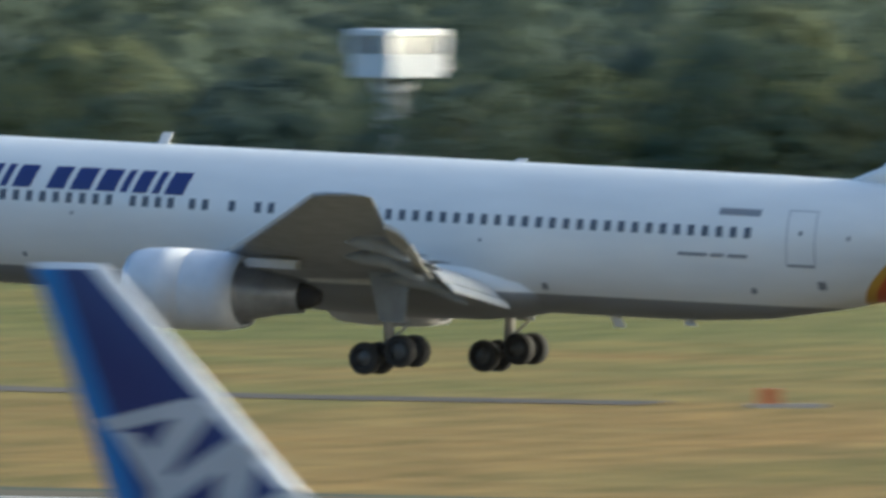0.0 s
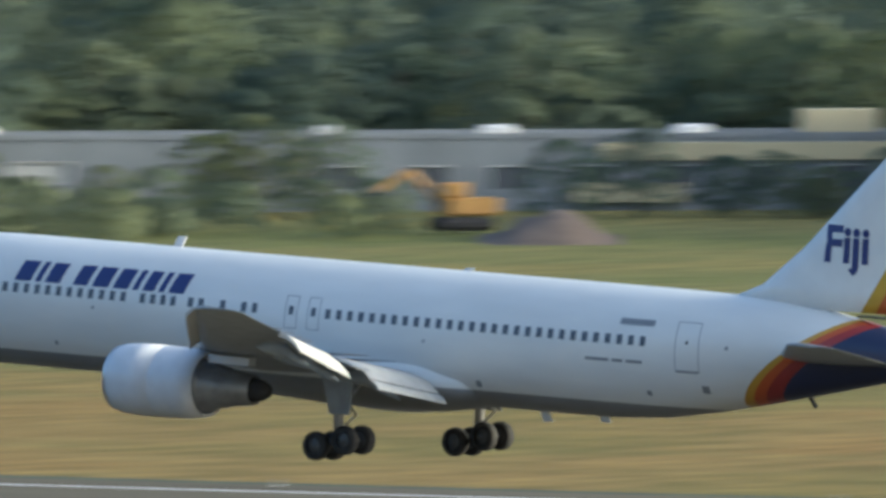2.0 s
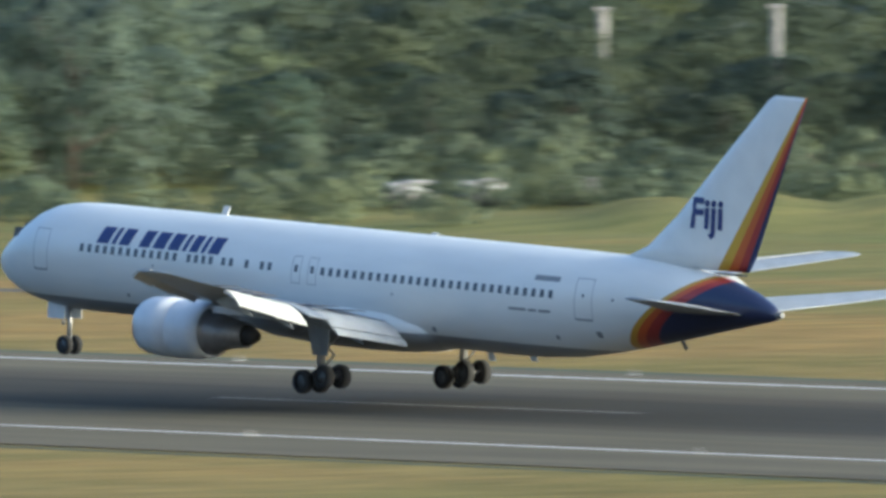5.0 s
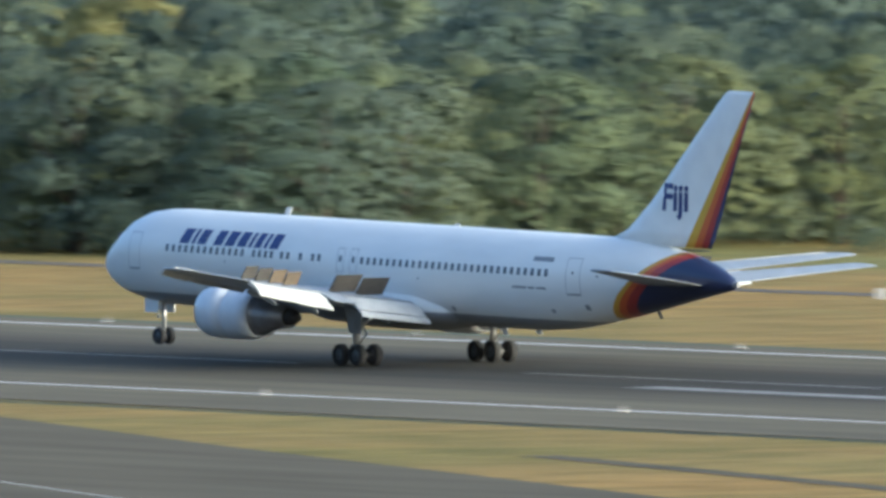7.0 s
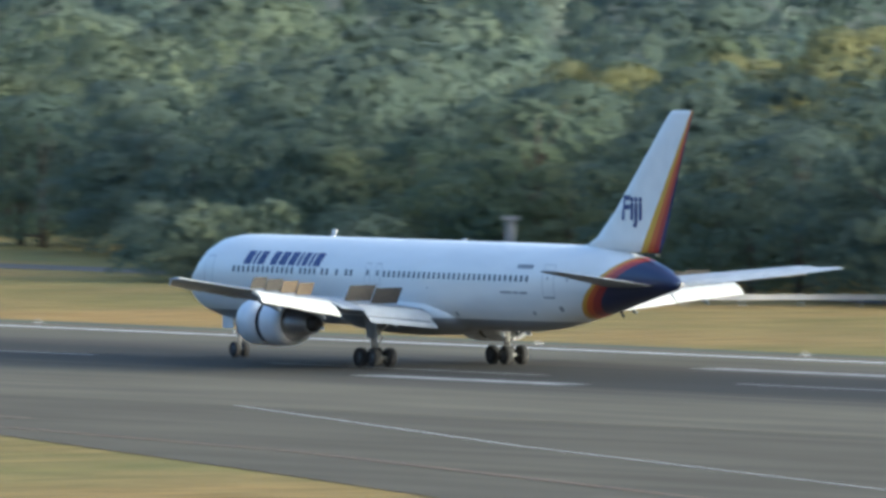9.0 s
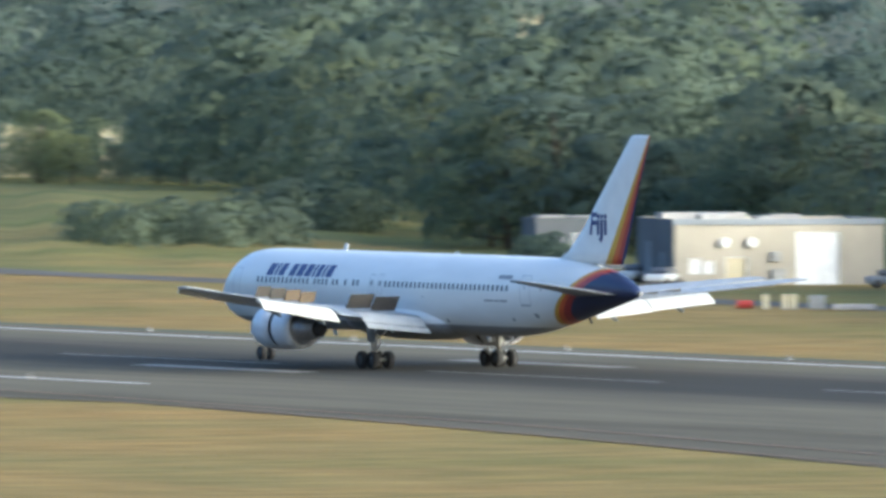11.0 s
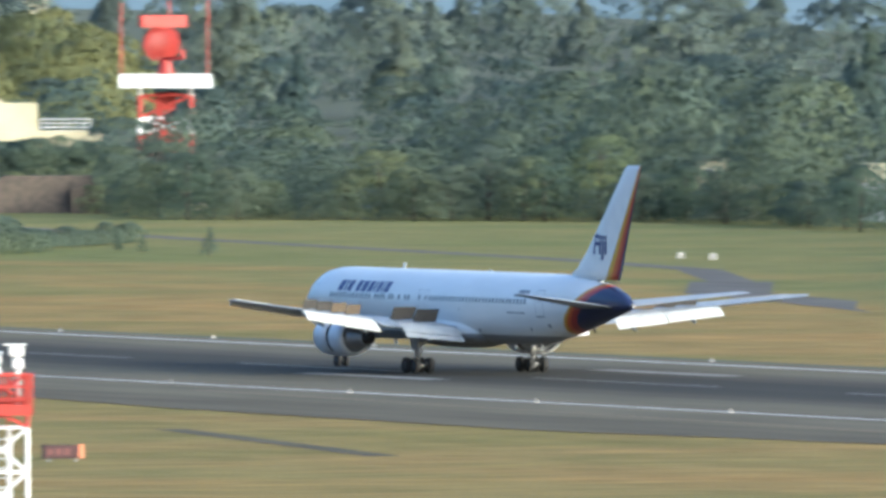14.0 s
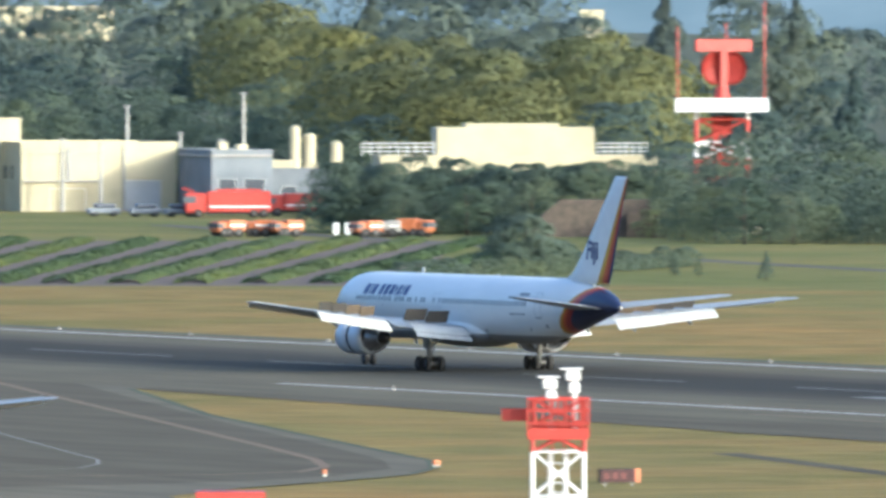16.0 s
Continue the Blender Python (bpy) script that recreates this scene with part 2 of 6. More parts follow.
M = {
    "grass": ground_material(),
    "runway": asphalt_material("runway_asphalt", (0.140, 0.121, 0.081), True),
    "taxiway": asphalt_material("taxiway_asphalt", (0.116, 0.099, 0.066)),
    "verge": paint("rank_green_verge", (0.075, 0.088, 0.030), 0.95, wear=0.3, scale=0.3),
    "shoulder": asphalt_material("shoulder_asphalt", (0.158, 0.138, 0.098)),
    "road": asphalt_material("road_asphalt", (0.135, 0.122, 0.105)),
    "worn_line": paint("worn_white_marking", (0.34, 0.325, 0.30), 0.8, wear=0.3, scale=0.6),
    "line": paint("white_marking", (0.70, 0.68, 0.63), 0.7, wear=0.2, scale=0.6),
    "yellow_line": paint("faded_yellow_marking", (0.24, 0.15, 0.07), 0.8, wear=0.3),
    # leaf colours are lifted and blued to hold the haze of the distance
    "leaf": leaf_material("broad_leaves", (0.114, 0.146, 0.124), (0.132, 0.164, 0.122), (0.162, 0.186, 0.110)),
    # for yellow-green trees, and for crowns whose sunlight is put into the colour
    "olive": leaf_material("yellow_and_sunlit_leaves", (0.195, 0.192, 0.090), (0.232, 0.222, 0.098), (0.275, 0.255, 0.105)),
    # paler and bluer: haze over the far woods is put into this colour
    "conifer": leaf_material("haze_blue_needles", (0.108, 0.138, 0.142), (0.120, 0.150, 0.144), (0.140, 0.166, 0.136)),
    # darker leaf colour that holds the shade over the pine wood
    "pine": leaf_material("shaded_pine_needles", (0.066, 0.088, 0.080), (0.076, 0.098, 0.080), (0.094, 0.112, 0.074)),
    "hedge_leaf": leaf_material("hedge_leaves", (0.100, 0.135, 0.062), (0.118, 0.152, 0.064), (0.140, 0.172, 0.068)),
    "bark": paint("bark", (0.10, 0.075, 0.05), 0.9, wear=0.3),
    "clay": paint("dark_brown_soil", (0.155, 0.108, 0.076), 0.95, wear=0.25, scale=0.3),
    "brick_red": paint("dull_red_paint", (0.10, 0.018, 0.016), 0.6, wear=0.1),
    "soil": paint("bare_soil", (0.27, 0.175, 0.095), 0.95, wear=0.25, scale=0.15),
    "fuselage": livery_fuselage(),
    "fin": livery_fin(),
    "blue_fin": two_blue_fin(),
    "white": paint("white_paint", (0.78, 0.78, 0.77), 0.45, wear=0.08),
    "cream": paint("cream_wall", (0.55, 0.49, 0.32), 0.75, wear=0.10, scale=0.25),
    "greywall": paint("grey_wall", (0.50, 0.51, 0.52), 0.75, wear=0.14, scale=0.25),
    # slate grey of cars and trims; on three buildings it holds the wall's shade
    "slate_wall": paint("slate_grey_and_shade", (0.25, 0.27, 0.30), 0.8, wear=0.14, scale=0.25),
    # the shed's dark slate; on the equipment building's side it also holds shade
    "dark_slate_and_shade": paint("dark_slate_shade_sheet", (0.105, 0.115, 0.13), 0.8, wear=0.14, scale=0.25),
    "roof": paint("roof_sheet", (0.42, 0.41, 0.40), 0.6, wear=0.15, scale=0.3),
    "wing": paint("wing_grey", (0.36, 0.385, 0.41), 0.42, wear=0.15),
    "wingdark": paint("wing_box_grey", (0.20, 0.20, 0.195), 0.5, wear=0.2),
    "flap": paint("flap_white", (0.56, 0.555, 0.52), 0.5, wear=0.10),
    "tan": paint("primer_tan", (0.17, 0.125, 0.072), 0.6, wear=0.25, scale=3),
    "spoiler": paint("primer_brown", (0.072, 0.064, 0.052), 0.6, wear=0.25, scale=3),
    "nacelle": paint("nacelle_white", (0.68, 0.69, 0.71), 0.33, wear=0.06),
    "lip": paint("bare_metal", (0.62, 0.62, 0.63), 0.28, 0.9, wear=0.1),
    "core": paint("exhaust_metal", (0.34, 0.36, 0.40), 0.36, 0.75, wear=0.2),
    "dark": paint("dark_cavity", (0.02, 0.02, 0.022), 0.8, wear=0.1),
    "tyre": paint("tyre_rubber", (0.022, 0.022, 0.023), 0.85, wear=0.2),
    "hub": paint("wheel_hub", (0.16, 0.16, 0.16), 0.5, 0.6, wear=0.2),
    "strut": paint("gear_strut", (0.55, 0.55, 0.54), 0.35, 0.4, wear=0.15),
    "glass": paint("cabin_glass", (0.11, 0.12, 0.14), 0.2, wear=0.05),
    "navy": paint("navy_letters", (0.022, 0.035, 0.16), 0.4, wear=0.04),
    "grey_mark": paint("grey_mark", (0.25, 0.26, 0.28), 0.5, wear=0.05),
    "pale_mark": paint("pale_grey_joint", (0.42, 0.43, 0.44), 0.5, wear=0.05),
    "digger_yellow": paint("digger_yellow", (0.46, 0.25, 0.05), 0.5, wear=0.2),
    "maroon": paint("maroon_board", (0.045, 0.012, 0.014), 0.8, wear=0.12),
    "beige": paint("beige_wall", (0.40, 0.36, 0.285), 0.75, wear=0.10, scale=0.25),
    "red": paint("red_paint", (0.48, 0.048, 0.030), 0.5, wear=0.12),
    "orange": paint("orange_paint", (0.50, 0.155, 0.045), 0.5, wear=0.15),
    "blue": paint("blue_sheet", (0.10, 0.22, 0.42), 0.6, wear=0.1),
    "steel": paint("galvanised_steel", (0.36, 0.36, 0.35), 0.5, 0.5, wear=0.15),
    "concrete": paint("concrete", (0.40, 0.385, 0.36), 0.85, wear=0.15, scale=0.5),
}


# ---- mesh helpers ----
def mesh(name, verts, faces, mat, smooth=False):
    me = bpy.data.meshes.new(name)
    me.from_pydata([tuple(v) for v in verts], [], faces)
    for m in mat if isinstance(mat, (list, tuple)) else [mat]:
        me.materials.append(m)
    if smooth:
        me.shade_smooth()
    me.update()
    return me


def finish(bm, name, mat, smooth=False):
    me = bpy.data.meshes.new(name)
    bmesh.ops.recalc_face_normals(bm, faces=bm.faces)
    bm.to_mesh(me)
    bm.free()
    me.materials.append(mat)
    if smooth:
        me.shade_smooth()
    return me


def part(name, me, parent, label="", at=None):
    ob = new(name, me)
    ob.parent = parent
    if at is not None:
        ob.matrix_basis = at
    return tagged(ob, label)


def thing(name, label, category, at=None, group="", kind="", me=None):
    ob = new(name, me)
    if at is not None:
        ob.matrix_basis = at
    return tagged(ob, label, category, group, kind)


def box(bm, x0, x1, y0, y1, z0, z1, bevel=0.0):
    made = bmesh.ops.create_cube(bm, size=1.0)["verts"]
    for v in made:
        v.co = Vector((x0 + (v.co.x + 0.5) * (x1 - x0), y0 + (v.co.y + 0.5) * (y1 - y0), z0 + (v.co.z + 0.5) * (z1 - z0)))
    if bevel:
        edges = list({e for v in made for e in v.link_edges})
        bmesh.ops.bevel(bm, geom=edges, offset=bevel, segments=1, affect="EDGES")


def boxes(name, mat, *rows, bevel=0.0):
    bm = bmesh.new()
    for r in rows:
        box(bm, *r, bevel=bevel)
    return finish(bm, name, mat)


def tube(bm, a, b, r0, r1=None, seg=10):
    a, b = Vector(a), Vector(b)
    d = b - a
    m = Matrix.Translation((a + b) / 2) @ d.to_track_quat("Z", "Y").to_matrix().to_4x4()
    bmesh.ops.create_cone(bm, cap_ends=True, segments=seg, radius1=r0, radius2=r0 if r1 is None else r1, depth=d.length, matrix=m)


def tubes(name, mat, *rows, seg=10, smooth=False):
    bm = bmesh.new()
    for r in rows:
        tube(bm, *r, seg=seg)
    return finish(bm, name, mat, smooth)


def lathe(bm, rings, axis="x", seg=28, centre=(0, 0, 0)):
    """A turned body from rows of (along, radius) round the x axis."""
    loops = []
    for a, r in rings:
        loops.append([bm.verts.new((centre[0] + a, centre[1] + r * math.cos(k * math.tau / seg), centre[2] + r * math.sin(k * math.tau / seg))) for k in range(seg)])
    for p, q in zip(loops, loops[1:]):
        for k in range(seg):
            bm.faces.new((p[k], p[(k + 1) % seg], q[(k + 1) % seg], q[k]))
    return loops


def polygon(name, outline, z, mat, thick=0.0):
    bm = bmesh.new()
    f = bm.faces.new([bm.verts.new((x, y, z)) for x, y in outline])
    if f.normal.z < 0:
        f.normal_flip()
    bmesh.ops.triangulate(bm, faces=bm.faces)
    me = bpy.data.meshes.new(name)
    bm.normal_update()
    for f in bm.faces:
        if f.normal.z < 0:
            f.normal_flip()
    bm.to_mesh(me)
    bm.free()
    me.materials.append(mat)
    return me


def polar(az, r, z=0.0):
    """A place by its bearing to the left of the runway's square and its range from the camera."""
    return (-r * math.sin(radians(az)), r * math.cos(radians(az)), z)


def facing(az, r, z=0.0, turn=0.0):
    """A pose whose -y side faces the camera."""
    x, y, _ = polar(az, r)
    return pose(x, y, z, 0, 0, az + turn)


# ---- the airliner: x runs aft from the main gear, y to starboard, z up from the tyres' foot ----
G = 28.9                                  # main gear behind the nose
TOP, MID, LOW = 7.55, 5.08, 2.24          # crown, widest line and keel of the cabin
# station, top, bottom, half width
BODY = [(1.15, 4.36, 4.16, 0.10), (1.37, 4.70, 3.82, 0.45), (1.76, 5.10, 3.48, 0.82), (2.28, 5.50, 3.17, 1.18), (2.89, 5.92, 2.92, 1.50),
        (3.59, 6.42, 2.70, 1.80), (4.46, 6.95, 2.52, 2.08), (5.5, 7.32, 2.36, 2.32), (6.8, 7.49, 2.27, 2.46), (8.5, TOP, LOW, 2.515),
        (14, TOP, LOW, 2.515), (20, TOP, LOW, 2.515), (26, TOP, LOW, 2.515), (32, TOP, LOW, 2.515), (36, TOP, LOW, 2.515), (38.5, TOP, 2.27, 2.47),
        (41, TOP, 2.45, 2.36), (43.5, 7.52, 2.86, 2.15), (46, 7.42, 3.38, 1.85), (48.5, 7.15, 3.94, 1.47), (50.5, 6.80, 4.40, 1.12),
        (52.2, 6.32, 4.78, 0.74), (53.3, 5.82, 5.02, 0.38), (53.65, 5.55, 5.15, 0.16)]


def body_at(a):
    for p, q in zip(BODY, BODY[1:]):
        if p[0] <= a <= q[0]:
            u = (a - p[0]) / (q[0] - p[0])
            return [s + (e - s) * u for s, e in zip(p[1:], q[1:])]
    return BODY[-1][1:]


def skin(a, z, out=0.0):
    """The half width of the fuselage at a station and height."""
    top, low, w = body_at(a)
    mid = low + (top - low) * (MID - LOW) / (TOP - LOW)
    h = top - mid if z > mid else mid - low
    return w * math.sqrt(max(0.0, 1 - min(1.0, abs(z - mid) / h) ** 2)) + out


def fuselage_mesh(mat):
    seg = 40
    bm = bmesh.new()
    loops = []
    stations = []
    for p, q in zip(BODY, BODY[1:]):
        k = 2 if q[0] - p[0] < 3 else 3
        stations += [p[0] + (q[0] - p[0]) * i / k for i in range(k)]
    stations.append(BODY[-1][0])
    for a in stations:
        top, low, w = body_at(a)
        mid = low + (top - low) * (MID - LOW) / (TOP - LOW)
        ring = []
        for k in range(seg):
            c, s = math.cos(k * math.tau / seg), math.sin(k * math.tau / seg)
            ring.append(bm.verts.new((a - G, w * c, mid + s * (top - mid if s > 0 else mid - low))))
        loops.append(ring)
    for p, q in zip(loops, loops[1:]):
        for k in range(seg):
            bm.faces.new((p[k], p[(k + 1) % seg], q[(k + 1) % seg], q[k]))
    bm.faces.new(loops[0])
    bm.faces.new(loops[-1])
    return finish(bm, "fuselage", mat, True)


def aerofoil(c, t, n=8):
    """A closed outline of (along, height) for a chord and a thickness."""
    up, down = [], []
    for i in range(n + 1):
        u = (1 - math.cos(math.pi * i / n)) / 2
        h = 5 * t * (0.2969 * math.sqrt(u) - 0.126 * u - 0.3516 * u * u + 0.2843 * u ** 3 - 0.1036 * u ** 4)
        up.append((u * c, h))
        down.append((u * c, -h * 0.85))
    return up + down[-2:0:-1]


def blade(name, mat, sections, upright=False):
    """A wing-like body through sections of (x, across, height, chord, thickness)."""
    bm = bmesh.new()
    loops = []
    for x, y, z, c, t in sections:
        ring = []
        for u, h in aerofoil(c, t):
            ring.append(bm.verts.new((x + u, h, z) if upright else (x + u, y, z + h)))
        loops.append(ring)
    n = len(loops[0])
    for p, q in zip(loops, loops[1:]):
        for k in range(n):
            bm.faces.new((p[k], p[(k + 1) % n], q[(k + 1) % n], q[k]))
    bm.faces.new(loops[0])
    bm.faces.new(loops[-1])
    return finish(bm, name, mat, True)


def slab(name, mat, corners, thick, sag=0.0):
    """A thin panel over four corners (front inner, front outer, rear outer, rear inner), slightly cambered."""
    a, b, c, d = [Vector(v) for v in corners]
    nrm = (b - a).cross(d - a).normalized()
    if nrm.z < 0:
        nrm = -nrm
    bm = bmesh.new()
    rows = []
    for i in range(5):
        u = i / 4
        lift = nrm * (sag * math.sin(u * math.pi))
        th = thick * (1.0 - 0.75 * u)
        p, q = a + (d - a) * u + lift, b + (c - b) * u + lift
        rows.append([bm.verts.new(p + nrm * th / 2), bm.verts.new(q + nrm * th / 2), bm.verts.new(q - nrm * th / 2), bm.verts.new(p - nrm * th / 2)])
    for p, q in zip(rows, rows[1:]):
        for k in range(4):
            bm.faces.new((p[k], p[(k + 1) % 4], q[(k + 1) % 4], q[k]))
    bm.faces.new(rows[0])
    bm.faces.new(rows[-1])
    return finish(bm, name, mat)


# fin: leading edge, -, height, chord, thickness
FIN = [(43.1 - G, 0, 7.2, 8.6, 0.80), (45.0 - G, 0, 8.0, 7.15, 0.74), (46.9 - G, 0, 9.6, 5.85, 0.58), (49.8 - G, 0, 12.6, 4.05, 0.42), (52.55 - G, 0, 15.4, 2.42, 0.26), (52.95 - G, 0, 15.63, 2.05, 0.10)]


def fin_half(x, z):
    """Half the thickness of the fin at a point of its side."""
    zs = [s[2] for s in FIN]
    lead, chord, t = [float(np.interp(z, zs, [s[k] for s in FIN])) for k in (0, 3, 4)]
    u = min(1.0, max(0.0, (x - lead) / chord))
    return 5 * t * (0.2969 * math.sqrt(u) - 0.126 * u - 0.3516 * u * u + 0.2843 * u ** 3 - 0.1036 * u ** 4)


# wing plan: span station -> leading edge, trailing edge of the box, height of the chord line
def wing_le(y):
    return 19.7 + (y - 2.5) * (34.75 - 19.7) / 21.3


def wing_te(y):
    return 30.2 + (y - 2.5) * 0.02 if y < 8.2 else 30.31 + (y - 8.2) * (36.85 - 30.31) / 15.6


def wing_z(y):
    return 3.45 + (y - 2.5) * 0.088 + 0.0008 * (y - 2.5) ** 2


def on_skin(name, mat, a0, a1, z0, z1, side, out=0.012, slant=0.0, steps=3):
    """A patch that lies on the side of the fuselage."""
    bm = bmesh.new()
    grid = []
    for j in range(steps + 1):
        z = z0 + (z1 - z0) * j / steps
        row = []
        for i in range(2):
            a = (a0, a1)[i] + slant * (z - z0)
            row.append(bm.verts.new((a - G, side * skin(a, z, out), z)))
        grid.append(row)
    for p, q in zip(grid, grid[1:]):
        bm.faces.new((p[0], p[1], q[1], q[0]))
    return finish(bm, name, mat)


def wheel_meshes(r, w):
    bm = bmesh.new()
    prof = [(-w / 2, r * 0.55), (-w / 2, r * 0.86), (-w * 0.36, r * 0.97), (-w * 0.15, r), (w * 0.15, r), (w * 0.36, r * 0.97), (w / 2, r * 0.86), (w / 2, r * 0.55)]
    lathe(bm, prof, seg=24)
    turn = Matrix.Rotation(radians(90), 4, "Z")
    bmesh.ops.transform(bm, matrix=turn, verts=bm.verts)
    tyre = finish(bm, "tyre", M["tyre"], True)
    bm = bmesh.new()
    loops = lathe(bm, [(-w * 0.40, 0.02), (-w * 0.40, r * 0.25), (-w * 0.28, r * 0.34), (-w * 0.36, r * 0.56), (w * 0.36, r * 0.56), (w * 0.28, r * 0.34), (w * 0.40, r * 0.25), (w * 0.40, 0.02)], seg=16)
    bm.faces.new(loops[0])
    bm.faces.new(loops[-1])
    bmesh.ops.transform(bm, matrix=turn, verts=bm.verts)
    return tyre, finish(bm, "hub", M["hub"], True)


BAR_WIDTHS = [0.95, 0.38, 0.88, 0.0, 0.86, 0.95, 0.90, 0.38, 0.72, 0.38, 0.90]   # letter by letter, 0 for the gap


def airliner(name, label, skin_mat, fin_mat, full=True, spoilers_up=False):
    """A twin-engined wide-body. Returns the root and the parts that move."""
    root = thing(name, label, "aircraft")
    moving = {}
    fus = part("fuselage", fuselage_mesh(skin_mat), root, "white fuselage with a grey belly" if full else "")
    # wing-to-body fairing
    bm = bmesh.new()
    lathe(bm, [(0, 0.05), (1.2, 0.75), (3.2, 1.12), (6.5, 1.30), (9.5, 1.32), (12.0, 1.24), (14.0, 0.95), (15.6, 0.45), (16.4, 0.05)], seg=28)
    for v in bm.verts:
        v.co = Vector((v.co.x + 17.9 - G, v.co.y * 2.10, 3.05 + v.co.z * (1.12 if v.co.z > 0 else 0.95)))
    part("belly_fairing", finish(bm, "belly_fairing", skin_mat, True), root, "white wing-to-body fairing" if full else "")
    # fin and rudder
    fin = part("fin", blade("fin", fin_mat, FIN, True), root)
    for side in (-1, 1):
        stab = part("tailplane", blade("tailplane", M["wing"], [(46.4 - G, side * 0.7, 5.26, 5.6, 0.52), (47.2 - G, side * 1.8, 5.42, 5.0, 0.48), (52.4 - G, side * 9.05, 6.26, 2.25, 0.21), (52.9 - G, side * 9.31, 6.29, 1.6, 0.12)]), root)
    part("tail_cone", tubes("tail_cone", M["wingdark"], ((53.5 - G, 0, 5.36), (53.95 - G, 0, 5.38), 0.2, 0.14), seg=14), root, "dark auxiliary exhaust")
    # wings
    for side in (-1, 1):
        secs = []
        for y in (1.6, 2.5, 5.2, 8.2, 12.0, 16.0, 20.0, 23.3):
            le, te = wing_le(y), wing_te(y)
            secs.append((le - G, side * y, wing_z(y), te - le, 0.095 * (te - le)))
        secs.append((wing_le(23.3) + 0.9 - G, side * 23.8, wing_z(23.8), 1.2, 0.10))
        wing = part("wing", blade("wing", M["wing"], secs), root, "light grey wing")
        moving.setdefault("wings", []).append((wing, side))
        # leading-edge slats, drooped
        for y0, y1 in ((3.2, 6.6), (9.4, 14.0), (14.1, 18.6), (18.7, 22.9)):
            c = []
            for y, fwd, dz in ((y0, 0.45, -0.30), (y1, 0.40, -0.26), (y1, -0.75, 0.16), (y0, -0.85, 0.20)):
                c.append((wing_le(y) - fwd - G, side * y, wing_z(y) + dz))
            part("slat", slab("slat", M["flap"], c, 0.14, 0.14), wing, "light painted slat")
        # flaps, run out and drooped
        for y0, y1, ch, drop, kind in ((2.75, 7.6, 1.35, 0.62, "inner"), (9.9, 13.4, 1.35, 0.84, "outer"), (13.45, 17.3, 1.2, 0.70, "outer")):
            c = []
            for y, u in ((y0, 0), (y1, 0), (y1, 1), (y0, 1)):
                k = 1 if kind == "inner" else 1 - 0.12 * (y > y0)
                c.append((wing_te(y) + 0.05 + u * ch * k - G, side * y, wing_z(y) - 0.12 - u * drop * k))
            part("flap", slab("flap", M["flap"], c, 0.20, 0.10), wing, "lowered white flap")
            if kind == "inner":
                c2 = [(x + 1.38, y, z - 0.70) for x, y, z in (c[0], c[1])]
                c2 += [(c2[1][0] + 0.4, c2[1][1], c2[1][2] - 0.3), (c2[0][0] + 0.4, c2[0][1], c2[0][2] - 0.3)]
                part("flap", slab("flap", M["flap"], c2, 0.10, 0.05), wing, "lowered white flap")
        c = [(wing_te(y) - 0.1 + u * 1.5 - G, side * y, wing_z(y) - 0.1 - u * 0.35) for y, u in ((7.75, 0), (9.75, 0), (9.75, 1), (7.75, 1))]
        part("aileron", slab("aileron", M["wing"], c, 0.2, 0.03), wing)
        # flap track fairings
        for y, ln in ((5.3, 3.6), (11.2, 3.2), (15.4, 2.6)):
            bm = bmesh.new()
            lathe(bm, [(0, 0.03), (ln * 0.2, 0.24), (ln * 0.55, 0.30), (ln * 0.85, 0.18), (ln, 0.03)], seg=12)
            for v in bm.verts:
                v.co = Vector((v.co.x + wing_te(y) - ln * 0.62 - G, side * y + v.co.y * 0.75, wing_z(y) - 0.50 - max(0, v.co.x - ln * 0.5) * 0.45 + v.co.z))
            part("flap_track_fairing", finish(bm, "flap_track_fairing", M["wing"], True), wing)
        # spoilers, hinged at their front edges
        for y0, y1, ch in ((3.6, 5.5, 1.15), (5.52, 7.4, 1.15), (10.4, 11.9, 0.95), (11.92, 13.4, 0.95), (13.42, 14.9, 0.92), (14.92, 16.3, 0.90)):
            hx = wing_te((y0 + y1) / 2) - 1.35
            slope = (wing_te(y1) - wing_te(y0)) / (y1 - y0)
            zt = wing_z((y0 + y1) / 2) + 0.20
            pts = [(-(y1 - y0) / 2 * slope, side * -(y1 - y0) / 2, 0), ((y1 - y0) / 2 * slope, side * (y1 - y0) / 2, 0)]
            pts += [(pts[1][0] + ch, pts[1][1], 0.0), (pts[0][0] + ch, pts[0][1], 0.0)]
            sp = part("spoiler", slab("spoiler", M["tan" if 11.5 < y1 < 14 else "spoiler"], pts, 0.07), wing, "raised spoiler with primer-brown faces")
            moving.setdefault("spoilers", []).append((sp, (hx - G, side * (y0 + y1) / 2, zt), math.degrees(math.atan(slope)) * side))
            if not full:
                sp.matrix_basis = pose(hx - G, side * (y0 + y1) / 2, zt, 0, 3, 0)
        # engine
        ex, ey, ez = 19.75 - G, side * 7.92, 2.62
        eng = part("engine", None, root)
        bm = bmesh.new()
        loops = lathe(bm, [(0.0, 1.10), (-0.05, 1.20), (0.05, 1.29), (0.35, 1.38), (1.2, 1.44), (2.3, 1.44), (2.3, 1.36), (0.9, 1.02), (0.35, 1.02), (0.0, 1.10)], centre=(ex, ey, ez), seg=36)
        cowl = part("cowl", finish(bm, "cowl", M["nacelle"], True), eng, "white engine cowl")
        bm = bmesh.new()
        lathe(bm, [(0.02, 1.11), (-0.07, 1.20), (0.03, 1.295), (0.16, 1.335)], centre=(ex, ey, ez), seg=36)
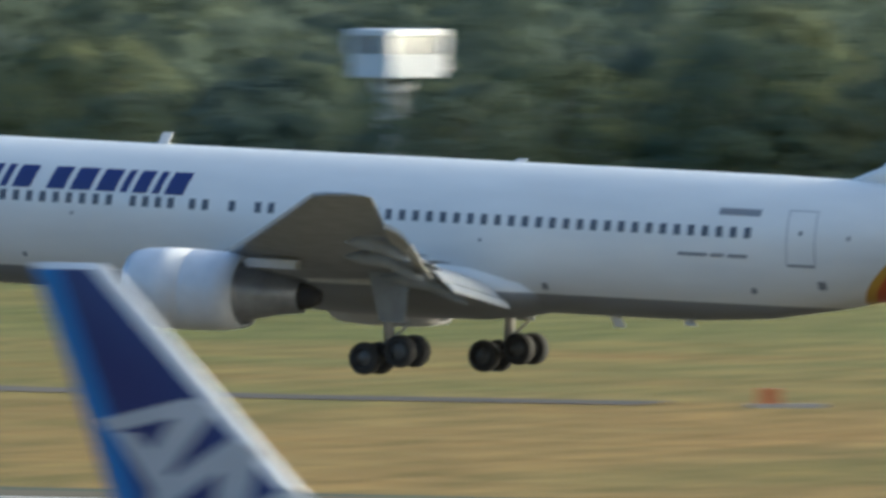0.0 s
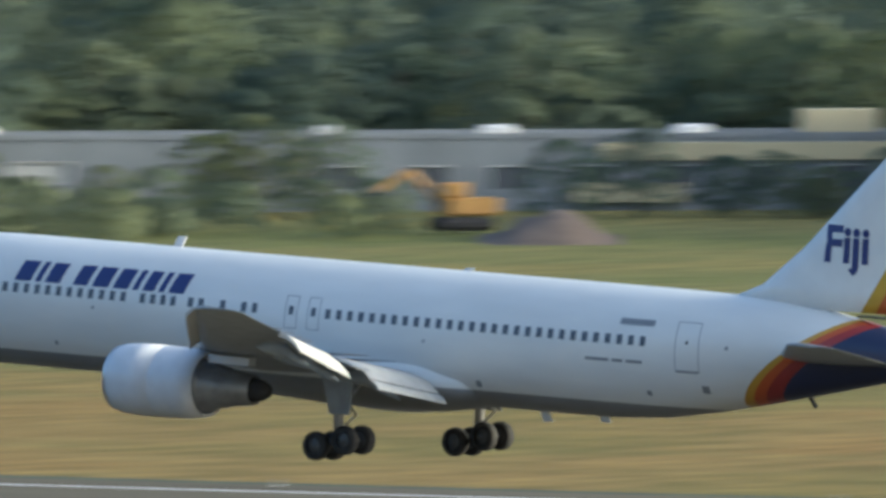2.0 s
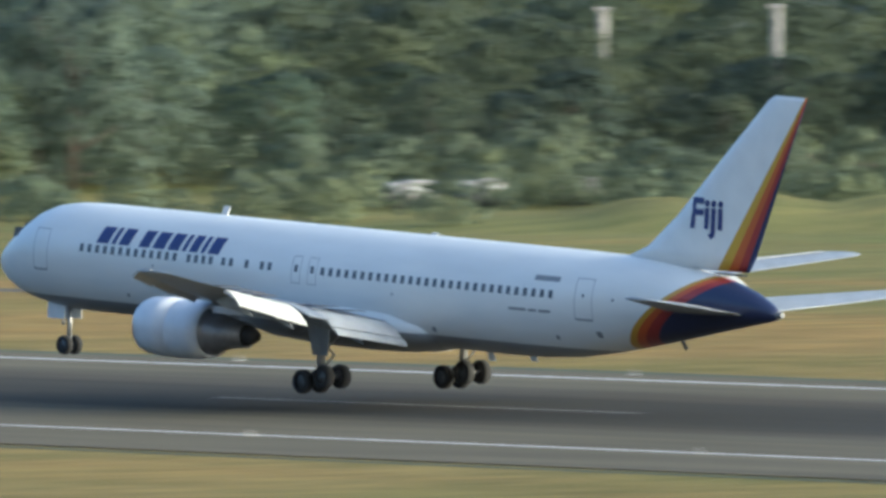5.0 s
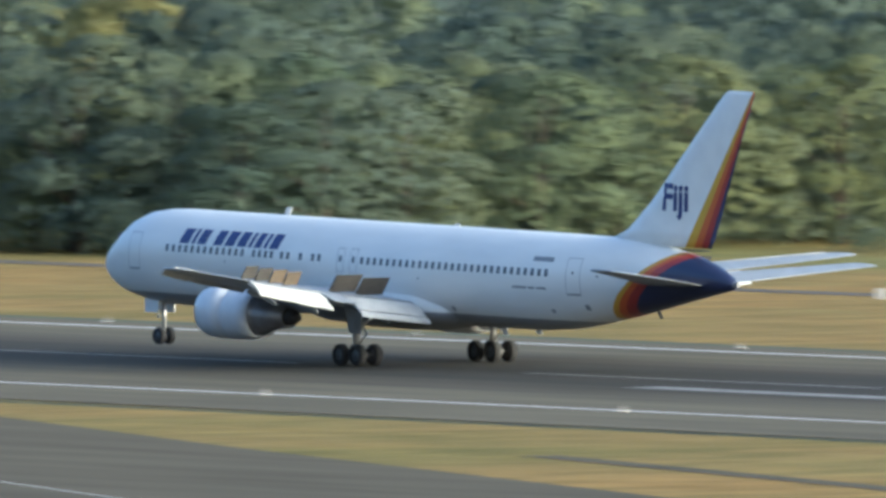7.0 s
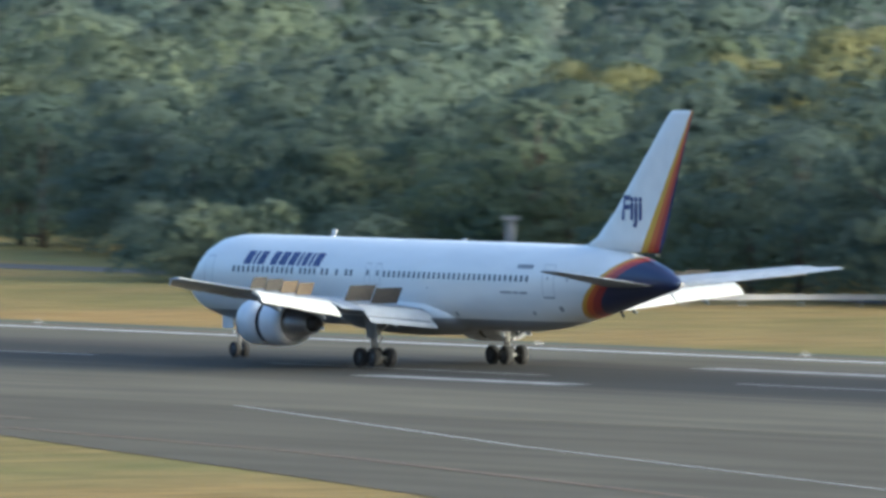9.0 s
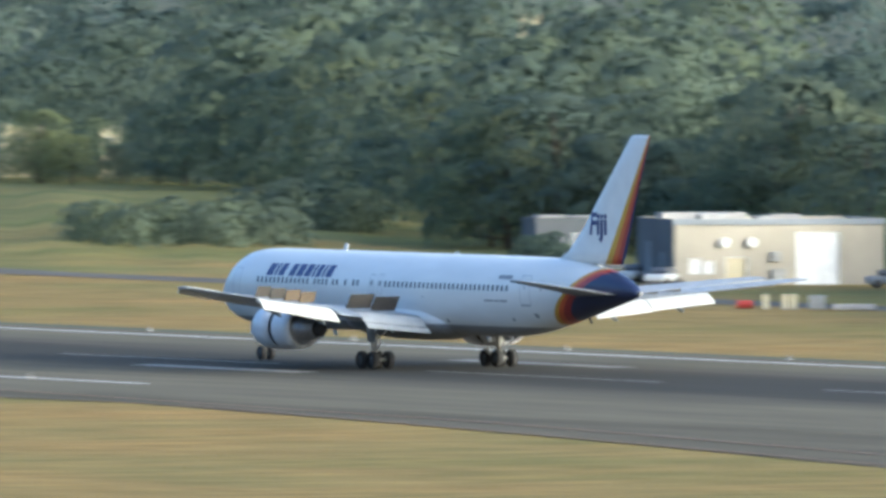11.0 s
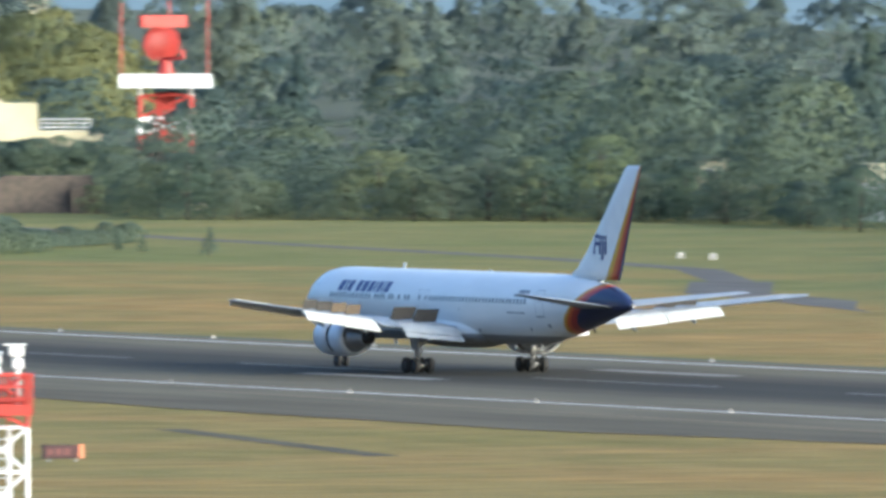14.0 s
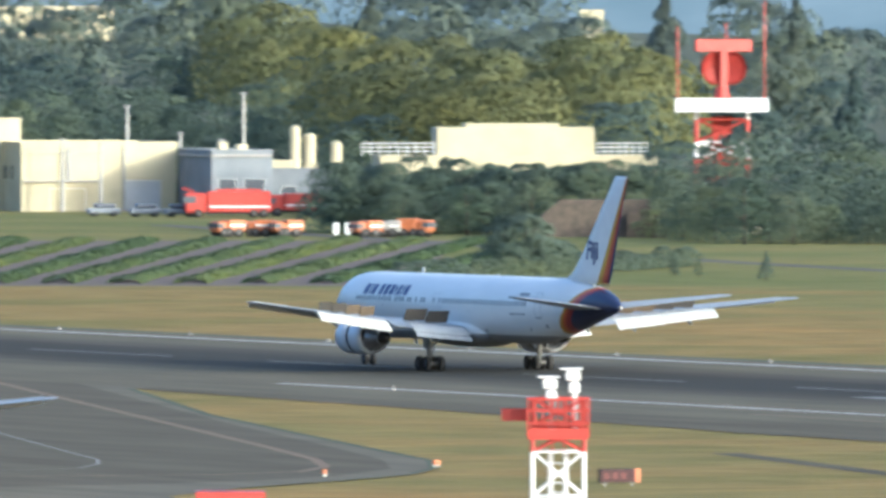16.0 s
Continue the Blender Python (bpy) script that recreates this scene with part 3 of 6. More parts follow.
        part("intake_lip", finish(bm, "intake_lip", M["lip"], True), eng, "bare metal lip")
        bm = bmesh.new()
        lathe(bm, [(0.0, 1.44), (1.2, 1.40), (2.05, 1.26), (2.05, 1.20), (0.0, 1.34), (0.0, 1.44)], seg=36)
        sleeve = part("reverser_sleeve", finish(bm, "reverser_sleeve", M["nacelle"], True), eng, "white sliding reverser sleeve", pose(ex + 2.31, ey, ez))
        moving.setdefault("sleeves", []).append((sleeve, (ex + 2.31, ey, ez)))
        bm = bmesh.new()
        lathe(bm, [(1.6, 1.30), (3.4, 1.16)], centre=(ex, ey, ez), seg=36)
        part("reverser_cascade", finish(bm, "reverser_cascade", M["dark"], True), eng, "dark cascade vanes")
        bm = bmesh.new()
        loops = lathe(bm, [(0.9, 1.05), (0.95, 0.3), (0.6, 0.02)], centre=(ex, ey, ez), seg=28)
        part("fan", finish(bm, "fan", M["dark"], True), eng)
        bm = bmesh.new()
        lathe(bm, [(3.2, 1.14), (4.35, 1.20 * 0.93), (4.40, 1.00), (4.42, 0.95), (5.3, 0.80), (5.32, 0.76), (6.6, 0.60), (6.6, 0.52), (5.4, 0.5)], centre=(ex, ey, ez - 0.03), seg=32)
        part("core_cowl", finish(bm, "core_cowl", M["core"], True), eng, "polished bare-metal exhaust cone")
        bm = bmesh.new()
        lathe(bm, [(6.2, 0.50), (6.95, 0.42), (7.3, 0.25), (7.35, 0.02)], centre=(ex, ey, ez - 0.03), seg=24)
        part("exhaust_plug", finish(bm, "exhaust_plug", M["dark"], True), eng)
        bm = bmesh.new()
        box(bm, ex + 1.6, ex + 6.4, ey - 0.22, ey + 0.22, ez + 0.9, wing_z(7.9) - 0.1)
        for v in bm.verts:
            if v.co.x < ex + 2 and v.co.z > ez + 1:
                v.co.x += 0.9
        part("pylon", finish(bm, "pylon", M["nacelle"]), eng)
        # main gear
        gear = part("main_gear", None, root)
        gx, gy = -0.6, side * 4.75
        part("leg", tubes("leg", M["strut"], ((gx, gy, 0.75), (gx - 0.1, gy + side * 0.25, 3.4), 0.19, 0.23), seg=14, smooth=True), gear, "pale oleo leg")
        part("side_brace", tubes("side_brace", M["strut"], ((gx, gy, 1.9), (gx - 0.3, gy - side * 1.9, 3.0), 0.08), ((gx + 0.15, gy, 1.2), (gx + 0.75, gy, 1.75), 0.05), ((gx + 0.75, gy, 1.75), (gx + 0.2, gy, 2.3), 0.05)), gear)
        bm = bmesh.new()
        box(bm, gx - 0.75, gx + 0.85, gy + side * 0.42 - 0.04, gy + side * 0.42 + 0.04, 1.75, 3.5)
        for v in bm.verts:
            if v.co.z < 2.5:
                v.co.x *= 0.62
        part("gear_door", finish(bm, "gear_door", M["wing"]), gear, "grey leg door")
        truck = part("truck", tubes("truck", M["hub"], ((-0.78, 0, 0), (0.78, 0, 0), 0.14), ((-0.71, -0.6, 0), (-0.71, 0.6, 0), 0.09), ((0.71, -0.6, 0), (0.71, 0.6, 0), 0.09)), gear)
        moving.setdefault("trucks", []).append((truck, (gx, gy, 0.585)))
        truck.matrix_basis = pose(gx, gy, 0.585)
        for dx in (-0.71, 0.71):
            for dy in (-0.57, 0.57):
                w = new("wheel", MAIN_WHEEL)
                w.parent, w.matrix_basis = truck, pose(dx, dy, 0)
    # nose gear
    gear = part("nose_gear", None, root)
    nx = 5.95 - G
    part("leg", tubes("leg", M["strut"], ((nx, 0, 0.5), (nx - 0.05, 0, 2.6), 0.11, 0.14), seg=12, smooth=True), gear, "pale oleo leg")
    part("drag_brace", tubes("drag_brace", M["strut"], ((nx, 0, 1.5), (nx - 0.9, 0, 2.6), 0.06)), gear)
    part("axle", tubes("axle", M["strut"], ((nx, -0.42, 0.47), (nx, 0.42, 0.47), 0.06)), gear)
    for dy in (-0.33, 0.33):
        w = new("wheel", NOSE_WHEEL)
        w.parent, w.matrix_basis = gear, pose(nx, dy, 0.47)
        part("gear_door", boxes("gear_door", M["white"], (nx - 1.0, nx + 0.2, dy * 1.7 - 0.03, dy * 1.7 + 0.03, 1.75, 2.5)), gear, "white bay door")
        part("taxi_lamp", tubes("taxi_lamp", M["lip"], ((nx - 0.15, dy * 0.6, 1.55), (nx - 0.28, dy * 0.6, 1.55), 0.09, 0.11)), gear)
    if not full:
        return root, moving
    # cabin windows, doors and marks on both sides
    aft = [25.80 + 0.5425 * i for i in range(29)]
    fore = [9.15 + 0.54 * i for i in range(13)] + [16.6 + 0.51 * i for i in range(4)] + [19.0, 19.52, 20.6, 21.65, 22.18]
    for side in (-1, 1):
        for a in aft + fore:
            w = part("cabin_window", on_skin("cabin_window", M["glass"], a - 0.13, a + 0.13, 5.31, 5.69, side, 0.015, steps=2), fus)
        for a in (23.68, 24.78):
            part("exit_door", door_outline(a, a + 0.62, 4.80, 6.12, side), fus, "outlined overwing exit")
            part("exit_window", on_skin("exit_window", M["glass"], a + 0.2, a + 0.42, 5.36, 5.70, side, 0.02, steps=2), fus)
        part("cabin_door", door_outline(42.45, 43.55, 4.42, 6.38, side), fus, "outlined rear cabin door")
        part("cabin_door", door_outline(5.6, 6.7, 4.25, 6.25, side), fus, "outlined forward cabin door")
        for a in (42.5, 5.65):
            part("sill", on_skin("sill", M["grey_mark"], a, a + 1.0, 4.37 if a > 9 else 4.20, 4.45 if a > 9 else 4.27, side, 0.02, steps=1), fus)
        part("peephole", on_skin("peephole", M["glass"], 42.93, 43.05, 5.5, 5.64, side, 0.02, steps=1), fus)
        # the airline's title as slanted navy blocks
        a = 10.05
        for wd in BAR_WIDTHS:
            if wd:
                for q0, q1, z0, z1 in letter_blocks(wd):
                    part("title_block", on_skin("title_block", M["navy"], a + q0, a + q1, 5.80 + z0, 5.80 + z1, side, 0.02, slant=0.30, steps=3), fus, "slanted navy title block")
            a += (wd if wd else 0.32) + 0.10
        part("registration_bar", on_skin("registration_bar", M["grey_mark"], 39.8, 41.4, 6.10, 6.34, side, 0.02), fus, "grey registration mark")
        for a0, a1 in ((38.35, 39.45), (39.6, 40.1), (40.25, 41.0)):
            part("type_bar", on_skin("type_bar", M["grey_mark"], a0, a1, 4.60, 4.72, side, 0.02), fus, "grey lettering bar")
        for a, z, s in ((14.1, 4.9, 0.12), (12.0, 3.3, 0.16), (44.7, 5.4, 0.14), (41.0, 3.35, 0.2), (43.5, 3.6, 0.3), (30.5, 4.7, 0.12), (32.8, 3.1, 0.25)):
            part("port_hole", on_skin("port_hole", M["grey_mark"], a, a + s, z, z + s, side, 0.018, steps=1), fus)
        # windscreen panes
        for a0, a1, z0, z1 in ((1.75, 2.35, 5.48, 5.98), (2.42, 3.0, 5.58, 6.22), (3.08, 3.6, 5.62, 6.3)):
            part("windscreen", on_skin("windscreen", M["glass"], a0, a1, z0, z1, side, 0.02, slant=0.25), fus)
        # the country's name on the fin
        cu = bpy.data.curves.new("fin_word", "FONT")
        cu.body, cu.size, cu.extrude, cu.align_x, cu.align_y, cu.offset = "Fiji", 1.98, 0.0, "CENTER", "BOTTOM_BASELINE", 0.06
        draft = new("fin_word_draft", cu)
        me = bpy.data.meshes.new_from_object(draft)
        bpy.data.objects.remove(draft)
        me.transform(Matrix.Translation((49.0 - G, 0, 9.15)) @ pose(0, 0, 0, 90, 0, 0 if side < 0 else 180) @ Matrix.Diagonal((0.98, 1, 1, 1)))
        # the letters lie on the fin's side
        for v in me.vertices:
            v.co.y = side * (fin_half(v.co.x, v.co.z) * (1.0 if side > 0 else 0.85) + 0.022)
        me.materials.clear()
        me.materials.append(M["navy"])
        part("fin_word", me, fin, "navy lettering")
    part("rudder_joint", boxes("rudder_joint", M["dark"], (49.6 - G, 51.4 - G, -0.2, 0.2, 7.02, 7.09)), fin, "dark gap under the rudder")
    # aerials, drain masts, tail skid
    for a, z0, z1 in ((16.2, TOP - 0.05, TOP + 0.42), (30.5, TOP - 0.03, TOP + 0.12)):
        part("blade_aerial", slab_fin(a, z0, z1), fus, "white blade aerial")
    for a, z0 in ((14.8, LOW), (37.4, 2.42), (34.6, LOW)):
        part("blade_aerial", slab_fin(a, z0 - 0.38, z0 + 0.05), fus, "white blade aerial")
    part("tail_skid", tubes("tail_skid", M["dark"], ((47.3 - G, 0, 4.0), (47.8 - G, 0, 3.35), 0.09)), root)
    return root, moving


def slab_fin(a, z0, z1):
    bm = bmesh.new()
    box(bm, a - G, a + 0.42 - G, -0.03, 0.03, z0, z1)
    up = z0 > 5
    for v in bm.verts:
        if (v.co.z > (z0 + z1) / 2) == up:
            v.co.x += 0.22
    return finish(bm, "blade_aerial", M["white"])


def door_outline(a0, a1, z0, z1, side, w=0.045):
    bm = bmesh.new()

    def strip(p0, p1, q0, q1, n):
        prev = None
        for i in range(n + 1):
            z = q0 + (q1 - q0) * i / n
            row = [bm.verts.new((a - G, side * skin(a, z, 0.012), z)) for a in (p0, p1)]
            if prev:
                bm.faces.new((prev[0], prev[1], row[1], row[0]))
            prev = row
    strip(a0, a0 + w, z0, z1, 6)
    strip(a1 - w, a1, z0, z1, 6)
    strip(a0 + w, a1 - w, z0, z0 + w, 1)
    strip(a0 + w, a1 - w, z1 - w, z1, 1)
    return finish(bm, "cabin_door", M["pale_mark"])


def letter_blocks(w):
    """One plain slanted block in place of a letter."""
    return [(0.04, w - 0.10, 0, 0.80)] if w > 0.5 else [(0.02, 0.30, 0, 0.80)]


def joined_wheel(r, w, name):
    tyre, hub = wheel_meshes(r, w)
    bm = bmesh.new()
    bm.from_mesh(tyre)
    n = len(bm.faces)
    bm.from_mesh(hub)
    for i, f in enumerate(bm.faces):
        f.material_index, f.smooth = int(i >= n), True
    me = bpy.data.meshes.new(name)
    bm.to_mesh(me)
    bm.free()
    me.materials.append(M["tyre"])
    me.materials.append(M["hub"])
    return me


MAIN_WHEEL, NOSE_WHEEL = joined_wheel(0.585, 0.44, "main_wheel"), joined_wheel(0.47, 0.36, "nose_wheel")
jet, jet_moves = airliner("airliner", "white wide-body airliner with yellow, red and navy stripes on its tail", M["fuselage"], M["fin"])


# ---- ground, runway, taxiways ----
tagged(new("ground", polygon("ground", [(-5200, -600), (2500, -600), (2500, 5200), (-5200, 5200)], 0.0, M["grass"])), "dry straw-coloured airfield grass, greener away from the runway", "ground", kind="structure")
RW = 550.2
tagged(new("runway", polygon("runway", [(-2000, 505), (900, 505), (900, 586.5), (-2000, 586.5)], 0.05, M["runway"])), "grey asphalt runway with dark tyre rubber along its middle", "runway", kind="structure")
# the turn-offs that join the near side
tagged(new("taxiway", polygon("taxiway", [(-703, 505.5), (-703, 502), (-633, 475.5), (-573, 455), (-480, 420), (-380, 375), (-250, 330), (-250, 285), (-380, 312), (-500, 365), (-585, 405), (-654, 434), (-697, 449), (-778, 476), (-850, 491), (-932, 503), (-960, 505.5)], 0.03, M["taxiway"])), "grey asphalt runway turn-off", "taxiway", kind="structure")
tagged(new("taxiway", polygon("taxiway", [(-1176, 505.5), (-1173, 502), (-1098, 476), (-1014, 451), (-985, 442.5), (-970, 436), (-958, 429), (-949, 421), (-936, 408), (-922, 397), (-880, 386), (-780, 372), (-780, 330), (-1100, 330), (-1500, 470), (-1560, 505.5)], 0.042, M["shoulder"])), "pale asphalt shoulder of the turn-off with a rounded grass corner", "taxiway", kind="structure")
tagged(new("taxiway", polygon("taxiway", [(-1190, 505), (-1076, 468), (-1016, 449.5), (-988, 440.5), (-970, 433), (-957, 423.5), (-949, 414), (-945, 404), (-935, 331), (-1098, 331), (-1495, 470), (-1550, 505)], 0.047, M["taxiway"])), "darker asphalt of the turn-off inside its pale shoulder", "taxiway", kind="structure")
tagged(new("pavement_shoulder", polygon("pavement_shoulder", [(-1180, 505.2), (-1170, 502), (-1106, 497), (-1040, 490), (-982, 488), (-930, 496), (-888, 501), (-840, 505.2)], 0.036, M["taxiway"])), "asphalt shoulder with a ragged grass edge", "shoulder", kind="structure")


def strip(name, x0, x1, y0, y1, z, mat, label, cat):
    return tagged(new(name, polygon(name, [(x0, y0), (x1, y0), (x1, y1), (x0, y1)], z, M[mat])), label, cat, kind="structure")


for y in (580.6,):
    strip("edge_line", -2000, 900, y - 0.6, y + 0.6, 0.06, "line", "white runway edge line", "marking")
for x0, x1 in ((-1185, -940), (-735, 900), (-2000, -1460)):
    strip("edge_line", x0, x1, 519.15, 520.05, 0.06, "line", "white runway edge line", "marking")
for x in (-543, -686, -833, -980, -1127):
    for y in (541.5, 565.6):
        strip("touchdown_bar", x, x + 22, y - 1.2, y + 1.2, 0.062, "worn_line", "white touchdown-zone bar, worn by tyres", "marking")
for i in range(-38, 12):
    strip("centre_dash", i * 50 - 7.0, i * 50 + 23.0, RW - 0.3, RW + 0.3, 0.061, "worn_line", "worn white centre-line dash", "marking")


def ribbon(name, pts, width, z, mat, label, cat):
    """A flat band along a line of points."""
    left, right = [], []
    for i, p in enumerate(pts):
        a, b = Vector(pts[max(0, i - 1)]), Vector(pts[min(len(pts) - 1, i + 1)])
        d = (b - a).normalized()
        n = Vector((-d.y, d.x)) * width / 2
        left.append(Vector(p) + n)
        right.append(Vector(p) - n)
    verts = [(v.x, v.y, z) for v in left + right]
    k = len(pts)
    faces = [(i, k + i, k + i + 1, i + 1) for i in range(k - 1)]
    me = mesh(name, verts, faces, M[mat])
    me.flip_normals() if me.polygons[0].normal.z < 0 else None
    return tagged(new(name, me), label, cat, kind="structure")


ribbon("guide_line", [(-790, 505), (-727, 482), (-629, 451), (-520, 410), (-400, 350)], 0.22, 0.06, "line", "thin white taxi guide line", "marking")
ribbon("guide_line", [(-900, 500), (-727, 468), (-647, 445), (-560, 410), (-450, 360)], 0.6, 0.06, "yellow_line", "faded red-brown taxi line", "marking")
ribbon("guide_line", [(-1085, 512.5), (-1000, 508), (-932, 505), (-860, 498), (-778, 484)], 0.7, 0.066, "yellow_line", "faded red-brown taxi line", "marking")
ribbon("guide_line", [(-1200, 502), (-1142, 484), (-1076, 463.6), (-1016, 445), (-991, 437), (-975, 430.7), (-966, 425), (-962, 418), (-963, 410), (-964, 403), (-967, 340)], 0.7, 0.06, "yellow_line", "faded red-brown taxi line", "marking")
ribbon("guide_line", [(-1130, 466), (-1059, 443.5), (-1022, 432), (-996, 424), (-986.5, 420), (-979, 415.5), (-976, 410), (-978, 402), (-988, 370)], 0.22, 0.06, "worn_line", "thin white taxi guide line", "marking")
ribbon("pavement_edge", [(-1173, 502), (-1098, 476), (-1014, 451), (-985, 442.5), (-970, 436), (-958, 429), (-949, 421), (-936, 408)], 0.7, 0.062, "verge", "dark ragged edge between asphalt and grass", "edge")
# tracks and ditches in the grass
ribbon("service_road", [(-1000, 668), (-940, 660), (-860, 657), (-780, 656), (-740, 658)], 4.0, 0.03, "road", "narrow asphalt perimeter road", "road")
ribbon("service_road", [(-378, 682), (-360, 677), (-345, 674), (-326, 674)], 4.5, 0.03, "road", "narrow asphalt perimeter road", "road")
for y, w in ((588.0, 2.6), (503.6, 1.4)):
    ribbon("verge", [(-1700 + 40 * i, y + 0.5 * math.sin(i * 1.7)) for i in range(52) if y > 550 or -735 < -1700 + 40 * i < 900], w, 0.02, "verge", "rank green verge along the runway shoulder", "verge")
ribbon("service_road", [(-2000, 860), (-1700, 800), (-1560, 778), (-1500, 764), (-1440, 737)], 4.5, 0.03, "road", "narrow asphalt perimeter road", "road")
ribbon("service_road", [(-1440, 737), (-1388, 710), (-1361, 703), (-1315, 689), (-1287, 680), (-1235, 672), (-1100, 668), (-1000, 668)], 8.0, 0.034, "road", "asphalt perimeter road curving through the meadow", "road")
ribbon("drain", [(-995, 468), (-960, 460), (-934, 454)], 2.2, 0.02, "taxiway", "strip of dark asphalt in the grass", "drain")
ribbon("drain", [(-617, 481), (-578, 470), (-520, 450)], 2.0, 0.02, "taxiway", "strip of dark asphalt in the grass", "drain")
ribbon("drain", [(-1060, 500), (-1106, 513)], 9, 0.02, "taxiway", "strip of dark asphalt in the grass", "drain")


def edge_light():
    t = thing("edge_light", "small white runway edge light on its plate", "runway light", group="runway edge lights")
    part("plate", boxes("plate", M["line"], (-0.18, 0.18, -0.15, 0.15, 0.0, 0.05)), t)
    part("dome", tubes("dome", M["worn_line"], ((0, 0, 0.05), (0, 0, 0.28), 0.10, 0.08), seg=8), t)
    return t


first = edge_light()
first.matrix_basis = pose(-955, 519.4, 0.05)
for i in range(-16, 26):
    for y in (519.0, 585.4):
        x = -955 + 29.6 * i if y < 550 else -940 + 29.6 * i
        if (i or y > 550) and (y > 550 or (-1190 < x < -730 and not -940 < x < -725) or x > -700) and -1420 < x < -330:
            copy_thing(first, pose(x, y, 0.055))


# ---- trees ----
def leaf_cloud(rng, lobes, cards, size):
    """Small leaf sprays scattered through and over lobes of (x, y, z, r, flat): corners and their normals as an array."""
    cards, size = int(cards * 3.0), size * 0.69
    n = len(lobes) * cards
    lob = np.repeat(np.array(lobes), cards, axis=0)
    d = rng.normal(size=(n, 3))
    d /= np.linalg.norm(d, axis=1)[:, None]
    d[:, 2] = np.where(d[:, 2] < -0.35, -d[:, 2], d[:, 2])
    rad = lob[:, 3] * (0.84 + 0.22 * rng.random(n))
    c = lob[:, :3] + d * rad[:, None] * np.stack([np.ones(n), np.ones(n), lob[:, 4]], 1)
    # none inside another lobe
    keep = np.ones(n, bool)
    for x, y, z, rr, flat in lobes:
        keep &= (((c - np.array((x, y, z))) / np.array((rr, rr, rr * flat))) ** 2).sum(1) > 0.62
    c, d, n = c[keep], d[keep], int(keep.sum())
    # each spray faces roughly outward
    nrm = d + rng.normal(scale=0.34, size=(n, 3))
    nrm /= np.linalg.norm(nrm, axis=1)[:, None]
    a = np.cross(nrm, rng.normal(size=(n, 3)))
    a /= np.linalg.norm(a, axis=1)[:, None]
    b = np.cross(nrm, a)
    s = size * (0.55 + 0.9 * rng.random(n))[:, None]
    bend = nrm * s * 0.35
    out = d * 0.5 + (c - np.array([0, 0, c[:, 2].mean() * 0.8])) / (np.abs(c).max() + 1e-6) * 0.85
    out[:, 2] += 0.40
    v = np.stack([c - a * s - bend * 0.4, c + a * s * 0.8 - b * s * 0.7, c + b * s + a * s * 0.3 - bend * 0.6], 1)
    return np.concatenate([v.reshape(-1, 3), np.repeat(out, 3, axis=0)], 1)


def crown_lobes(rng, h, w, kind):
    lobes = []
    if kind == "conifer":
        for i in range(13):
            u = i / 12
            r = w * 0.5 * (1 - u) ** 0.8 + 0.25
            for k in range(max(1, int(3 * (1 - u) + 1))):
                an = rng.random() * math.tau
                lobes.append((math.cos(an) * r * 0.55, math.sin(an) * r * 0.55, h * (0.12 + 0.86 * u), r * 0.62 + 0.2, 0.7))
        return lobes
    n = 17 if kind == "broad" else 14
    for i in range(n):
        an, u = i * 2.399 + rng.random() * 0.5, (i + 0.5) / n
        z = h * (0.07 + 0.79 * u)
        r = w * 0.5 * math.sin(math.pi * min(1, 0.30 + 0.64 * u)) ** 0.7
        rr = r * (0.45 + 0.55 * rng.random())
        lobes.append((math.cos(an) * rr, math.sin(an) * rr, z, w * (0.22 + 0.15 * rng.random()), 0.55))
    for i in range(4):
        lobes.append((rng.normal() * w * 0.14, rng.normal() * w * 0.14, h * (0.84 + 0.08 * rng.random()), w * 0.15, 0.75))
    return lobes


def sprays_mesh(name, v, mat):
    me = bpy.data.meshes.new(name)
    n = len(v)
    me.vertices.add(n)
    me.vertices.foreach_set("co", np.ascontiguousarray(v[:, :3], dtype=np.float32).ravel())
    me.loops.add(n)
    me.loops.foreach_set("vertex_index", np.arange(n, dtype=np.int32))
    me.polygons.add(n // 3)
    me.polygons.foreach_set("loop_start", np.arange(0, n, 3, dtype=np.int32))
    me.materials.append(mat)
    me.update(calc_edges=True)
    nrm = v[:, 3:] / np.linalg.norm(v[:, 3:], axis=1)[:, None]
    me.normals_split_custom_set_from_vertices([tuple(q) for q in nrm.tolist()])
    return me


def tree(seed, h, w, kind, mat, cards, size):
    rng = np.random.default_rng(seed)
    lobes = crown_lobes(rng, h, w, kind)
    label = {"broad": "broad-leaved tree with an uneven dark green crown", "conifer": "tall narrow dark green conifer", "bushy": "rounded leafy dark green tree"}[kind]
    t = thing("tree", label, "tree", group="trees at the edge of the wood")
    bm = bmesh.new()
    tube(bm, (0, 0, -0.3), (0.1, 0, h * 0.45), 0.028 * h, 0.016 * h, 8)
    tube(bm, (0.1, 0, h * 0.45), (0, 0.15, h * 0.85), 0.016 * h, 0.005 * h, 7)
    for k in lobes[::5]:
        tube(bm, (0.05, 0, max(0.8, k[2] * 0.6)), (k[0], k[1], k[2]), 0.010 * h, 0.003 * h, 5)
    part("trunk", finish(bm, "trunk", M["bark"], True), t)
    part("crown", sprays_mesh("crown", leaf_cloud(rng, lobes, cards, size), mat), t)
    return t


def smoothstep(x, pts):
    return float(np.interp(x, [p[0] for p in pts], [p[1] for p in pts]))


